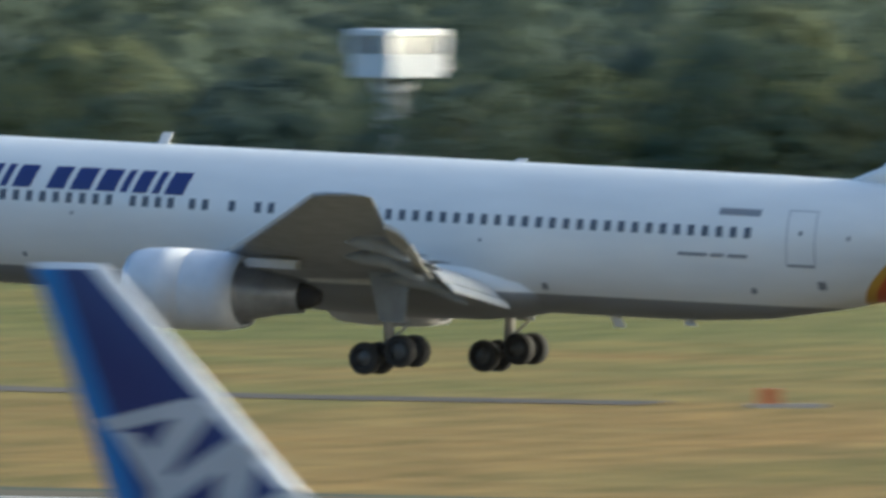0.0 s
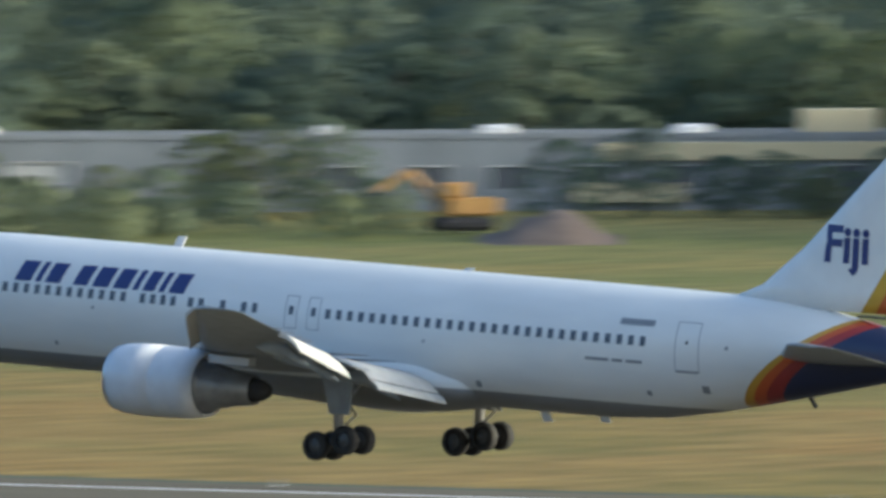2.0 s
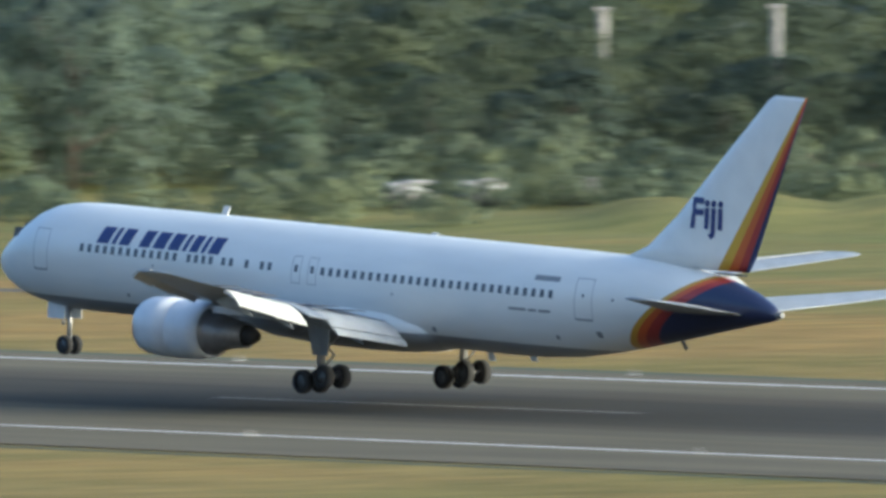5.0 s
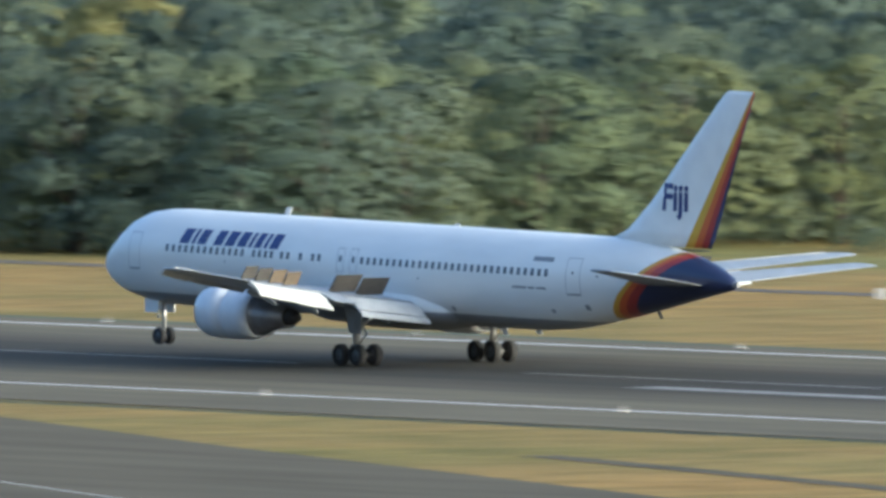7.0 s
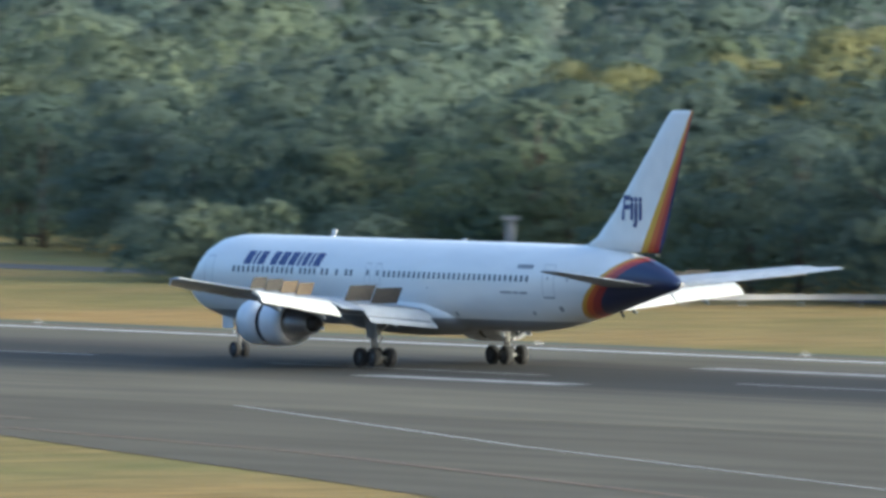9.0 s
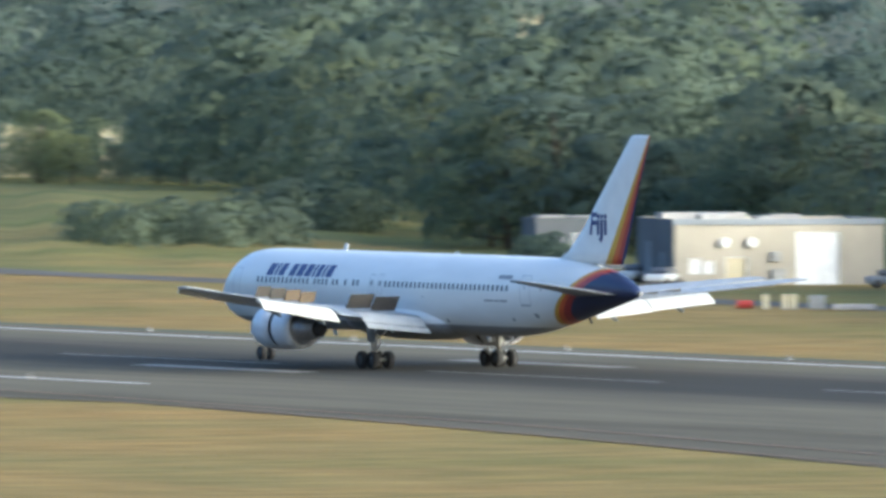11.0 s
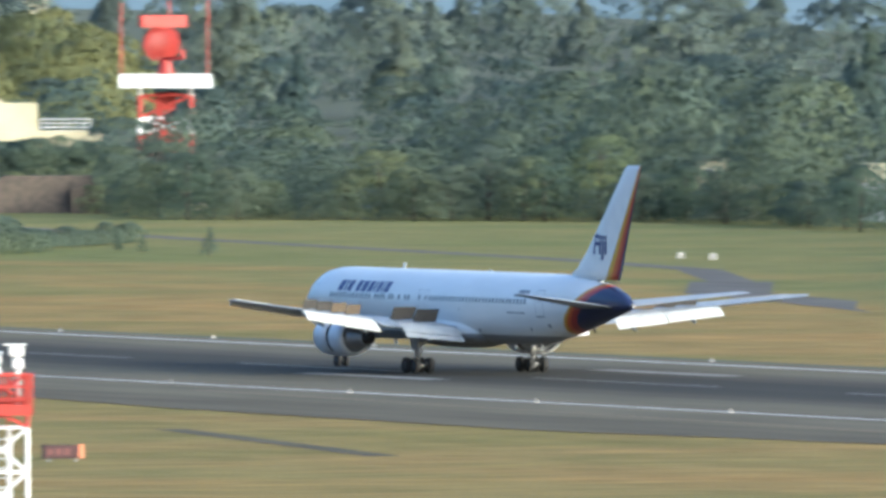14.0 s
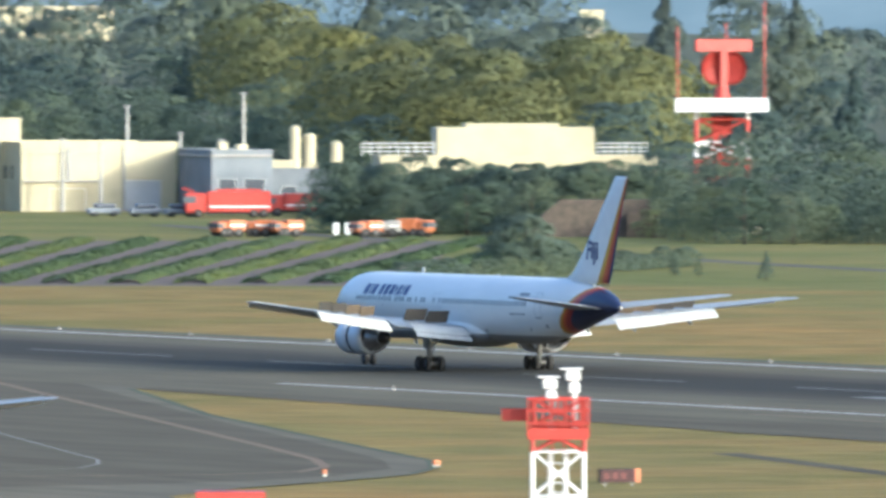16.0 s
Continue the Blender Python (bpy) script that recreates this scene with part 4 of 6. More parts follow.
# bearing -> range of the wood's edge
EDGE = [(15, 900), (27, 930), (29, 1020), (30.5, 1070), (33.5, 1165), (34.1, 1190), (34.3, 1238), (37.8, 1240), (38.0, 1200), (40.5, 1165), (41.7, 1300), (46, 1285), (48, 1240), (50, 1180), (53, 1130), (55, 1150), (57, 1240), (57.9, 1330),
        (58.6, 1450), (59.6, 1500), (59.85, 1515), (60.14, 1640), (60.45, 1760), (60.75, 1850), (61.4, 1872), (62, 1890), (63, 2000), (64.85, 2018), (65.05, 2082), (66.0, 2090), (66.2, 2430), (72, 2450)]
GAPS = [(26.5, 26.86, 941, 957), (32.72, 33.12, 1120, 1185), (44.95, 45.7, 1299, 1330), (45.84, 45.96, 1297, 1308), (46.43, 46.55, 1297, 1308), (43.36, 43.48, 1297, 1308), (61.78, 62.42, 1880, 2045), (64.55, 64.98, 2200, 2290), (64.98, 66.25, 2125, 2290)]      # clear round buildings: bearings and ranges from, to


def clear(az, r):
    return not any(a < az < b and p < r < q for a, b, p, q in GAPS)


def rise(az, r):
    """The land climbs gently behind the wood's edge, and less so past the airfield's far end."""
    edge = smoothstep(az, EDGE)
    hill = min(15.0, max(0.0, r - edge - 60) * 0.018)
    plain = max(0.0, r - 2120) * 0.0125
    u = min(1.0, max(0.0, (az - 62.0) / 1.5))
    return hill * (1 - u) + plain * u


def low_left(a, r):
    edge = r < smoothstep(a, EDGE) + 18
    if 26.2 < a < 27.1 and edge:
        return 0.66
    if 64.98 < a < 66.3 and r < 2150:
        return 0.52
    if 64.2 < a < 64.98 and edge:
        return 0.52
    if 60.75 < a < 63.6 and r > smoothstep(a, EDGE) + 60:
        return 0.95
    if a > 60.75:
        return 0.66 if 62.6 < a < 66.2 and edge else 0.60
    return 1.25 if a > 59.3 else 0.64 if 42 < a < 48 and edge else 0.8 if 42 < a < 48 else 1.0


rng = np.random.default_rng(7)
KINDS = [tree(11, 12.5, 11.5, "broad", M["leaf"], 84, 0.42), tree(12, 11.0, 10.5, "broad", M["leaf"], 80, 0.40), tree(13, 13.8, 12.5, "broad", M["leaf"], 90, 0.44),
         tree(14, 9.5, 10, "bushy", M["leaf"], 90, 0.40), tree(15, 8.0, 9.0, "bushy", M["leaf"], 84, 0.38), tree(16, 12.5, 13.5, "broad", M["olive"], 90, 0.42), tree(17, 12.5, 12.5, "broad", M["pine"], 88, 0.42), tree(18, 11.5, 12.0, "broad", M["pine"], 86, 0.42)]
PINES = (42.3, 47.6)                       # bearings between which the wood is pine, its shade put into the colour
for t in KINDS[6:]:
    tagged(t, "pine with flat layered boughs, its shade put into the dark green", "tree", "trees at the edge of the wood")
az = 24.0
front = []
while az < 68.5:
    r0 = smoothstep(az, EDGE)
    step = math.degrees(6.6 / r0)
    for row, back in enumerate((2.0, 11.0)):
        a, r = az + rng.normal() * step * 0.25 + row * step / 2, r0 + back + rng.normal() * 2.0
        if clear(a, r):
            front.append((a, r))
    az += step
rng.shuffle(front)
used = set()
for i, (a, r) in enumerate(front[:300]):
    k = int(rng.integers(0, 5))
    if (38.2 < a < 39.4 or 31.5 < a < 32.2) and r > smoothstep(a, EDGE) + 7 and rng.random() < 0.85:
        k = 5
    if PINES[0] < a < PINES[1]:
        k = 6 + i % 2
    s = (0.80 + 0.35 * rng.random()) * low_left(a, r)
    m = pose(*polar(a, r), 0, 0, rng.random() * 360) @ Matrix.Diagonal((s, s, s * (0.9 + 0.2 * rng.random()), 1))
    if k not in used:
        used.add(k)
        KINDS[k].matrix_basis = m
    else:
        t = copy_thing(KINDS[k], Matrix())
        t.matrix_basis = m


def wood(name, label, places, kinds, mat, cards, size, seed, low=0.0):
    """Many trees as one object: their crowns as leaf sprays, from a share of their height up."""
    rng = np.random.default_rng(seed)
    lib = []
    for i in range(6):
        kind, h, w = kinds[i % len(kinds)]
        cloud = leaf_cloud(rng, crown_lobes(rng, h, w, kind), cards, size).reshape(-1, 3, 6)
        lib.append(cloud[cloud[:, :, 2].min(1) > low * h].reshape(-1, 6))
    out = []
    for x, y, z, s in places:
        v = lib[int(rng.integers(0, 6))]
        an = rng.random() * math.tau
        c, d = math.cos(an), math.sin(an)
        p = np.stack([v[:, 0] * c - v[:, 1] * d, v[:, 0] * d + v[:, 1] * c, v[:, 2] * (0.85 + 0.3 * rng.random())], 1) * s
        q = np.stack([v[:, 3] * c - v[:, 4] * d, v[:, 3] * d + v[:, 4] * c, v[:, 5]], 1)
        out.append(np.concatenate([p + np.array([x, y, z]), q], 1))
    ob = new(name, sprays_mesh(name, np.concatenate(out), mat))
    return tagged(ob, label, "woodland", kind="stuff")


def rows_of(backs, gap, lo, hi, scale, jitter, seed, az0=23.5, az1=69.0):
    rng = np.random.default_rng(seed)
    out = []
    for b in backs:
        az = az0
        while az < az1:
            r0 = smoothstep(az, EDGE) + b
            step = math.degrees(gap / r0)
            a, r = az + rng.normal() * step * jitter, r0 + rng.normal() * gap * 0.3
            if clear(a, r):
                s = (lo + (hi - lo) * rng.random()) * scale(a, r)
                out.append((*polar(a, r, rise(a, r)), s))
            az += step
    return out


rest = [(*polar(a, r), (0.8 + 0.35 * rng.random()) * low_left(a, r)) for a, r in front[300:]]
for az, r, sc in ((36.95, 1196, 0.62), (36.6, 1194, 0.66), (36.8, 1198, 0.6), (35.75, 1192, 0.5), (35.5, 1195, 0.45), (34.9, 1190, 0.35), (37.3, 1190, 0.35), (35.2, 1194, 0.45), (62.35, 1975, 0.42), (62.28, 1965, 0.45), (61.83, 1960, 0.5), (62.1, 1968, 0.25), (61.98, 1966, 0.3), (62.2, 1972, 0.3), (32.98, 1136, 0.5), (32.86, 1138, 0.46), (33.1, 1137, 0.6), (32.74, 1136, 0.55), (43.42, 1289, 0.72), (43.5, 1290, 0.66), (45.9, 1289, 0.72), (46.49, 1289, 0.7), (45.2, 1292, 0.76), (45.15, 1291, 0.76), (45.25, 1289, 0.74), (45.33, 1291, 0.78), (45.45, 1292, 0.76), (35.02, 1192, 0.34), (34.88, 1190, 0.3), (34.76, 1192, 0.34), (34.62, 1191, 0.36), (34.5, 1193, 0.4), (64.75, 2150, 0.68), (64.82, 2148, 0.66), (64.90, 2150, 0.68), (64.86, 2153, 0.66), (26.68, 937, 0.76), (26.76, 936, 0.72), (26.6, 938, 0.74)):
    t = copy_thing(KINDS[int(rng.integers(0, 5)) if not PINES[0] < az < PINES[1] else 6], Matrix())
    t.matrix_basis = pose(*polar(az, r), 0, 0, rng.random() * 360) @ Matrix.Diagonal((sc, sc, sc, 1))


def in_pines(p):
    return PINES[0] < math.degrees(math.atan2(-p[0], p[1])) < PINES[1]


edge_trees = rest + rows_of((20, 31, 44), 9.5, 0.9, 1.25, low_left, 0.3, 21)
canopy_trees = rows_of((62, 84, 112, 148, 195), 14, 1.0, 1.35, low_left, 0.35, 22)
wood("wood_edge", "dense broad-leaved wood behind its first trees", [p for p in edge_trees if not in_pines(p)], [("broad", 12.5, 12), ("broad", 13.5, 12.5), ("bushy", 11, 11)], M["leaf"], 44, 0.5, 31)
wood("wood_canopy", "canopy of the wood running back into the distance", [p for p in canopy_trees if not in_pines(p)], [("broad", 13, 14), ("broad", 14, 15), ("bushy", 12, 13)], M["leaf"], 36, 0.58, 32, 0.15)
wood("pine_wood", "dense pine wood behind the earth banks, its shade put into the leaf colour", [p for p in edge_trees + canopy_trees if in_pines(p)], [("broad", 13, 13.5), ("broad", 13.5, 14)], M["pine"], 40, 0.54, 39)
# the two farthest woods wear the leaf colour with haze in it
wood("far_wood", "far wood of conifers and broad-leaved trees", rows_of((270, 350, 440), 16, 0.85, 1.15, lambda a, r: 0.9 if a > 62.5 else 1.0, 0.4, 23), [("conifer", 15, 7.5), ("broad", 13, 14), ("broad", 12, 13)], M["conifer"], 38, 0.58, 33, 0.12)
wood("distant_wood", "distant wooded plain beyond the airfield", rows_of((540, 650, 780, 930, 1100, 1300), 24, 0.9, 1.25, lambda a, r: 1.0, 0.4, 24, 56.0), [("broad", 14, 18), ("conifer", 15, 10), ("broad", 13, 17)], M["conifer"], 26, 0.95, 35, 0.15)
wood("undergrowth", "shrubs and saplings along the foot of the wood", rows_of((-3, 5), 5.0, 0.22, 0.42, lambda a, r: 1.0, 0.4, 25), [("bushy", 10, 13), ("bushy", 9, 12)], M["leaf"], 9, 0.66, 38)
pl = []
for i in range(60):
    a, r = 65.0 + 1.15 * (i + rng.random()) / 60, 2100 + 16 * rng.random()
    pl.append((*polar(a, r), 0.60 + 0.10 * rng.random()))
wood("tree_belt", "dense dark belt of low trees before the operations building", pl, [("broad", 12.0, 11), ("bushy", 11, 11)], M["leaf"], 44, 0.5, 37)
# yellow-green leaf colour carries the low sun on these crowns
for a0, a1, deep, n, lo, seed, label in ((65.0, 66.5, 345, 40, 1.05, 36, "far-wood crowns with sunlight put into their yellow-green colour"), (31.75, 32.3, 14, 9, 1.05, 51, "yellow-green crowns at the edge of the wood"),
                                        (42.0, 42.9, 95, 12, 0.98, 52, "crowns above the wood with sunlight put into their yellow-green colour"), (53.4, 56.3, 75, 34, 0.92, 53, "crowns along the wood's top with sunlight put into their yellow-green colour")):
    pl = []
    for i in range(n):
        a = a0 + (a1 - a0) * (i + rng.random()) / n
        r = smoothstep(a, EDGE) + deep + rng.normal() * deep * 0.14
        pl.append((*polar(a, r, rise(a, r)), lo + 0.22 * rng.random()))
    wood("pale_wood", label, pl, [("broad", 14, 14)], M["olive"], 40, 0.6, seed, 0.25)
verts, faces = [], []
for i in range(60):
    for j in range(14):
        a = 22 + 50 * i / 59
        r = smoothstep(a, EDGE) + 45 + 1700 * j / 13
        verts.append(polar(a, r, rise(a, r) - 0.4))
for i in range(59):
    for j in range(13):
        k = i * 14 + j
        faces.append((k, k + 14, k + 15, k + 1))
me = mesh("far_slope", verts, faces, M["verge"], True)
if me.polygons[0].normal.z < 0:
    me.flip_normals()
tagged(new("far_slope", me), "gently rising land under the wood", "ground", kind="structure")


# ---- hedges, scrub and banks ----
def scrub(name, label, places, h, w, mat, cards, size, seed):
    return wood(name, label, places, [("bushy", h, w)], mat, cards, size, seed)


def bank(name, label, cat, az0, az1, r0, r1, top, mat, seed, n=26):
    """A low earth bank between two bearings: a rounded, uneven ridge on the ground."""
    rng = np.random.default_rng(seed)
    verts, faces = [], []
    m = 7
    for i in range(n + 1):
        a = az0 + (az1 - az0) * i / n
        crest = top * (0.7 + 0.5 * rng.random()) * math.sin(math.pi * (0.5 * min(1, 2.2 * i / n, 2.2 * (n - i) / n))) ** 2
        for j in range(m):
            u = j / (m - 1)
            verts.append(polar(a, r0 + (r1 - r0) * u, crest * math.sin(math.pi * u) ** 0.8 - 0.05 + rng.random() * 0.05))
    for i in range(n):
        for j in range(m - 1):
            k = i * m + j
            faces.append((k, k + 1, k + m + 1, k + m))
    me = mesh(name, verts, faces, M[mat], True)
    if me.polygons[len(faces) // 2].normal.z < 0:
        me.flip_normals()
    return tagged(new(name, me), label, cat, kind="structure")


rng = np.random.default_rng(55)
bank("grass_bank", "rough grass bank before the wood", "bank", 40.4, 43.9, 1098, 1172, 2.9, "grass", 1, 40)
bank("earth_bank", "low bank of bare reddish soil and dry grass", "bank", 43.4, 45.6, 1215, 1245, 1.4, "soil", 2)
bank("grass_bank", "green grass bank in front of the wood", "bank", 43.9, 47.5, 1115, 1165, 2.0, "grass", 3)
bank("grass_bank", "green grass rise in front of the wood", "bank", 60.0, 62.6, 1430, 1800, 2.4, "grass", 4)
bank("spoil_heap", "heap of bare brown soil", "spoil heap", 35.55, 36.05, 1120, 1150, 2.2, "clay", 5, 10)
bank("spoil_heap", "heap of bare brown soil", "spoil heap", 45.25, 46.4, 1245, 1265, 2.2, "soil", 6, 12)
pl = []
for a0, a1, r, n, s in ((40.4, 42.6, 1205, 60, 0.5), (42.6, 45.4, 1160, 55, 0.42), (43.8, 47.6, 1190, 90, 0.42), (44.2, 47.6, 1235, 60, 0.5), (29.5, 33.0, 1010, 50, 0.3), (47, 51, 1150, 50, 0.4), (36.3, 40.3, 1150, 70, 0.5), (40.4, 42.7, 1104, 46, 0.34), (41.9, 42.7, 1118, 22, 0.42)):
    for i in range(n):
        a = a0 + (a1 - a0) * rng.random()
        pl.append((*polar(a, r + rng.normal() * 14), s * (0.6 + 0.8 * rng.random())))
scrub("scrub", "low rough scrub before the wood", pl, 6, 8, M["leaf"], 10, 0.8, 41)
pl = [(*polar(56.8 + 1.0 * rng.random(), 1222 + rng.normal() * 12), 0.5 + 0.3 * rng.random()) for i in range(26)]
pl += [(*polar(56.45 + 0.95 * rng.random(), 1197 + rng.normal() * 2), 0.13 + 0.1 * rng.random()) for i in range(40)]
pl += [(*polar(60.55 + 0.75 * rng.random(), 1492 + rng.normal() * 10), 0.42 + 0.22 * rng.random()) for i in range(40)]
pl += [(*polar(60.28 + 0.46 * rng.random(), 1566 + rng.normal() * 9), 0.42 + 0.30 * rng.random()) for i in range(34)]
pl += [(*polar(59.62 + 0.20 * rng.random(), 1452 + rng.normal() * 2), 0.22 + 0.16 * rng.random()) for i in range(12)]
scrub("hedge", "dark rounded hedge bushes on the meadow", pl, 7, 8, M["leaf"], 17, 0.55, 42)
# clipped rows of the field beside the fire station
def hedge_row(a, seed):
    """A long clipped ridge of leaf sprays, three metres wide and knee high."""
    rng = np.random.default_rng(seed)
    n = 7000
    u, side = rng.random(n), rng.random(n) * math.pi
    p, q = Vector(polar(a, 1738)), Vector(polar(a - 0.53, 2033))
    along = (q - p).normalized()
    across = Vector((-along.y, along.x, 0))
    d = np.outer(np.cos(side), np.array(across)) + np.outer(np.sin(side), np.array((0, 0, 1.0)))
    swell = 1 + 0.12 * np.sin(u * 31 + seed) + 0.08 * np.sin(u * 83)
    c = np.array(p) + np.outer(u, np.array(q - p)) + d * np.stack([1.5 * swell, 1.5 * swell, 0.55 * swell], 1)
    nrm = d + rng.normal(scale=0.3, size=(n, 3))
    nrm /= np.linalg.norm(nrm, axis=1)[:, None]
    e = np.cross(nrm, rng.normal(size=(n, 3)))
    e /= np.linalg.norm(e, axis=1)[:, None]
    f = np.cross(nrm, e)
    s = 0.42 * (0.6 + 0.8 * rng.random(n))[:, None]
    v = np.stack([c - e * s, c + e * s * 0.8 - f * s * 0.7, c + f * s + e * s * 0.3], 1).reshape(-1, 3)
    ob = new("hedge_row", sprays_mesh("hedge_row", np.concatenate([v, np.repeat(d, 3, axis=0)], 1), M["hedge_leaf"]))
    return tagged(ob, "clipped green hedge row of a planted field", "hedge", kind="stuff")


for k in range(9):
    hedge_row(67.75 - k * 0.225, 60 + k)
tagged(new("field", polygon("field", [polar(65.9, 1725)[:2], polar(68.2, 1725)[:2], polar(67.9, 2040)[:2], polar(65.7, 2040)[:2]], 0.02, M["clay"])), "planted field of bare soil between hedge rows", "field", kind="structure")
pl = [(*polar(65.525 - 0.045 * i + rng.normal() * 0.01, 1812 + rng.normal() * 4), 0.95 - 0.14 * i) for i in range(5)]
pl += [(*polar(65.30 - 0.028 * i, 1800 + 3 * i), 0.26 + 0.08 * rng.random()) for i in range(14)]
pl += [(*polar(65.9 - 0.05 * i, 1740 + 3 * i), 0.28 + 0.08 * rng.random()) for i in range(14)]
scrub("bush", "dark rounded bushes on the meadow", pl, 6.5, 8, M["leaf"], 45, 0.5, 43)
for a, r, s in ((64.67, 1756, 0.26), (64.98, 1790, 0.16), (64.90, 1785, 0.18)):
    t = tree(90 + int(a * 100) % 7, 12.0, 6.0, "conifer", M["leaf"], 30, 0.5)
    tagged(t, "small dark conical tree alone on the meadow", "tree", "small trees on the meadow")
    t.matrix_basis = pose(*polar(a, r)) @ Matrix.Diagonal((s, s, s, 1))


# ---- buildings ----
def building(label, at, w, d, h, wall="cream", openings=(), parapet=0.35, roof="roof", cat="building"):
    """A flat-roofed block; x from its left end, y depth, its front at y = 0. openings: x0, x1, z0, z1, material, name."""
    b = thing("building", label, cat, at)
    bm = bmesh.new()
    # front wall with real holes
    xs = sorted({0.0, w, *[v for o in openings for v in o[:2]]})
    zs = sorted({-0.3, h, *[v for o in openings for v in o[2:4]]})
    for x0, x1 in zip(xs, xs[1:]):
        for z0, z1 in zip(zs, zs[1:]):
            if not any(o[0] <= x0 and x1 <= o[1] and o[2] <= z0 and z1 <= o[3] for o in openings):
                box(bm, x0, x1, 0, 0.3, z0, z1)
    box(bm, 0, 0.3, 0.3, d - 0.3, -0.3, h)
    box(bm, w - 0.3, w, 0.3, d - 0.3, -0.3, h)
    box(bm, 0, w, d - 0.3, d, -0.3, h)
    part("wall", finish(bm, "wall", M[wall]), b)
    part("roof", boxes("roof", M[roof], (0.3, w - 0.3, 0.3, d - 0.3, h - 0.25, h - 0.05)), b)
    part("parapet", boxes("parapet", M[wall], (-0.1, w + 0.1, -0.1, 0.2, h + 0.003, h + parapet), (-0.1, w + 0.1, d - 0.2, d + 0.1, h + 0.003, h + parapet), (-0.1, 0.2, 0.2, d - 0.2, h + 0.003, h + parapet), (w - 0.2, w + 0.1, 0.2, d - 0.2, h + 0.003, h + parapet)), b)
    for x0, x1, z0, z1, mat, nm in openings:
        o = part(nm, boxes(nm, M[mat], (x0, x1, 0.16, 0.22, z0, z1)), b)
        part("frame", boxes("frame", M["white"], (x0 - 0.06, x0, -0.04, 0.2, z0, z1), (x1, x1 + 0.06, -0.04, 0.2, z0, z1), (x0 - 0.06, x1 + 0.06, -0.04, 0.2, z1, z1 + 0.06)), o)
    return b


def on_roof(b, name, mat, *rows, label=""):
    for r in rows:
        part(name, boxes(name, M[mat], r, bevel=0.03), b, label)


def ladder_rail(b, x0, x1, y, z, n):
    for i in range(n + 1):
        x = x0 + (x1 - x0) * i / n
        part("rail_post", tubes("rail_post", M["white"], ((x, y, z), (x, y, z + 1.7), 0.07), seg=6), b)
    for dz in (0.6, 1.15, 1.7):
        part("rail", tubes("rail", M["white"], ((x0, y, z + dz), (x1, y, z + dz), 0.07), seg=6), b)


# cream equipment building with a roller door
b = building("cream equipment building with round wall lamps and a bright roller door", facing(59.27, 1361, 0, 14), 17.5, 12, 5.0, "beige",
             [(1.3, 2.2, 0.9, 2.1, "white", "window"), (2.5, 3.3, 0.9, 1.9, "white", "window"), (4.3, 6.0, 0, 2.2, "cream", "door"), (10.2, 13.7, 0, 4.2, "white", "roller_door")])
for x in (4.1, 6.4):
    part("wall_lamp", tubes("wall_lamp", M["white"], ((x, 0, 3.55), (x, -0.5, 3.45), 0.28, 0.42), seg=12), b, "round white wall lamp")
on_roof(b, "roof_unit", "steel", (3, 5.5, 3, 5, 5.0, 5.7), (8, 9, 4, 6, 5.0, 5.5))
# added sheet: its dark colour puts the end wall into shade
part("side_cladding", boxes("side_cladding", M["dark_slate_and_shade"], (-0.14, -0.10, 0.1, 12.0, 0.0, 5.3)), b, "slate-grey side sheet with the end wall's shade in its colour")
part("side_window", boxes("side_window", M["slate_wall"], (-0.18, -0.145, 3.0, 3.9, 1.2, 2.6)), b, "pale shuttered window")
part("side_door", boxes("side_door", M["slate_wall"], (-0.18, -0.145, 7.4, 8.6, 0.0, 3.4)), b, "pale sheet door")
on_roof(b, "roof_edge", "slate_wall", (-0.2, 17.7, -0.16, -0.11, 4.85, 5.34), label="dark roof edge")
on_roof(b, "wall_box", "steel", (8.0, 8.8, -0.35, -0.005, 1.9, 2.7), (8.0, 9.2, -0.4, -0.005, 0.2, 1.3), label="grey box fixed to the wall")
on_roof(b, "roof_duct", "concrete", (0.5, 7.5, 6.0, 8.5, 4.95, 5.75), (9.5, 12.0, 5.5, 7.0, 4.95, 5.6), label="pale roof duct")
shed = building("low slate-grey shed with pale roof sheets among bushes", facing(59.74, 1462, 0, 14), 5.6, 5, 3.3, "dark_slate_and_shade", [(0.8, 2.4, 0.6, 2.0, "glass", "window"), (3.2, 4.6, 0.0, 2.2, "slate_wall", "door")], 0.3, "dark_slate_and_shade", cat="shed")
on_roof(shed, "roof_sheet", "concrete", (0.4, 2.9, 0.5, 3.5, 3.62, 3.8), (3.4, 5.3, 1.0, 4.2, 3.62, 3.75), label="pale roof sheet")
on_roof(shed, "roof_block", "dark_slate_and_shade", (0.6, 2.7, 0.7, 3.3, 3.25, 3.61), (3.6, 5.1, 1.2, 4.0, 3.25, 3.61))
for i, (az, wd) in enumerate(((58.96, 0.55), (58.895, 0.5), (58.865, 0.5))):
    t = thing("cable_cabinet", "tall pale cable cabinet on the verge", "cabinet", facing(az, 1279), "verge cabinets")
    part("case", boxes("case", M["cream"], (-wd / 2, wd / 2, -0.25, 0.25, 0.08, 1.15), bevel=0.03), t)
    part("plinth", boxes("plinth", M["concrete"], (-wd / 2 - 0.05, wd / 2 + 0.05, -0.3, 0.3, 0, 0.08)), t)
t = thing("equipment_box", "grey steel equipment box on the verge", "box", facing(58.79, 1279))
part("case", boxes("case", M["steel"], (-0.55, 0.75, -0.5, 0.5, 0.0, 1.0), bevel=0.05), t)
part("lid", boxes("lid", M["steel"], (-0.6, 0.8, -0.55, 0.55, 1.0, 1.06)), t)
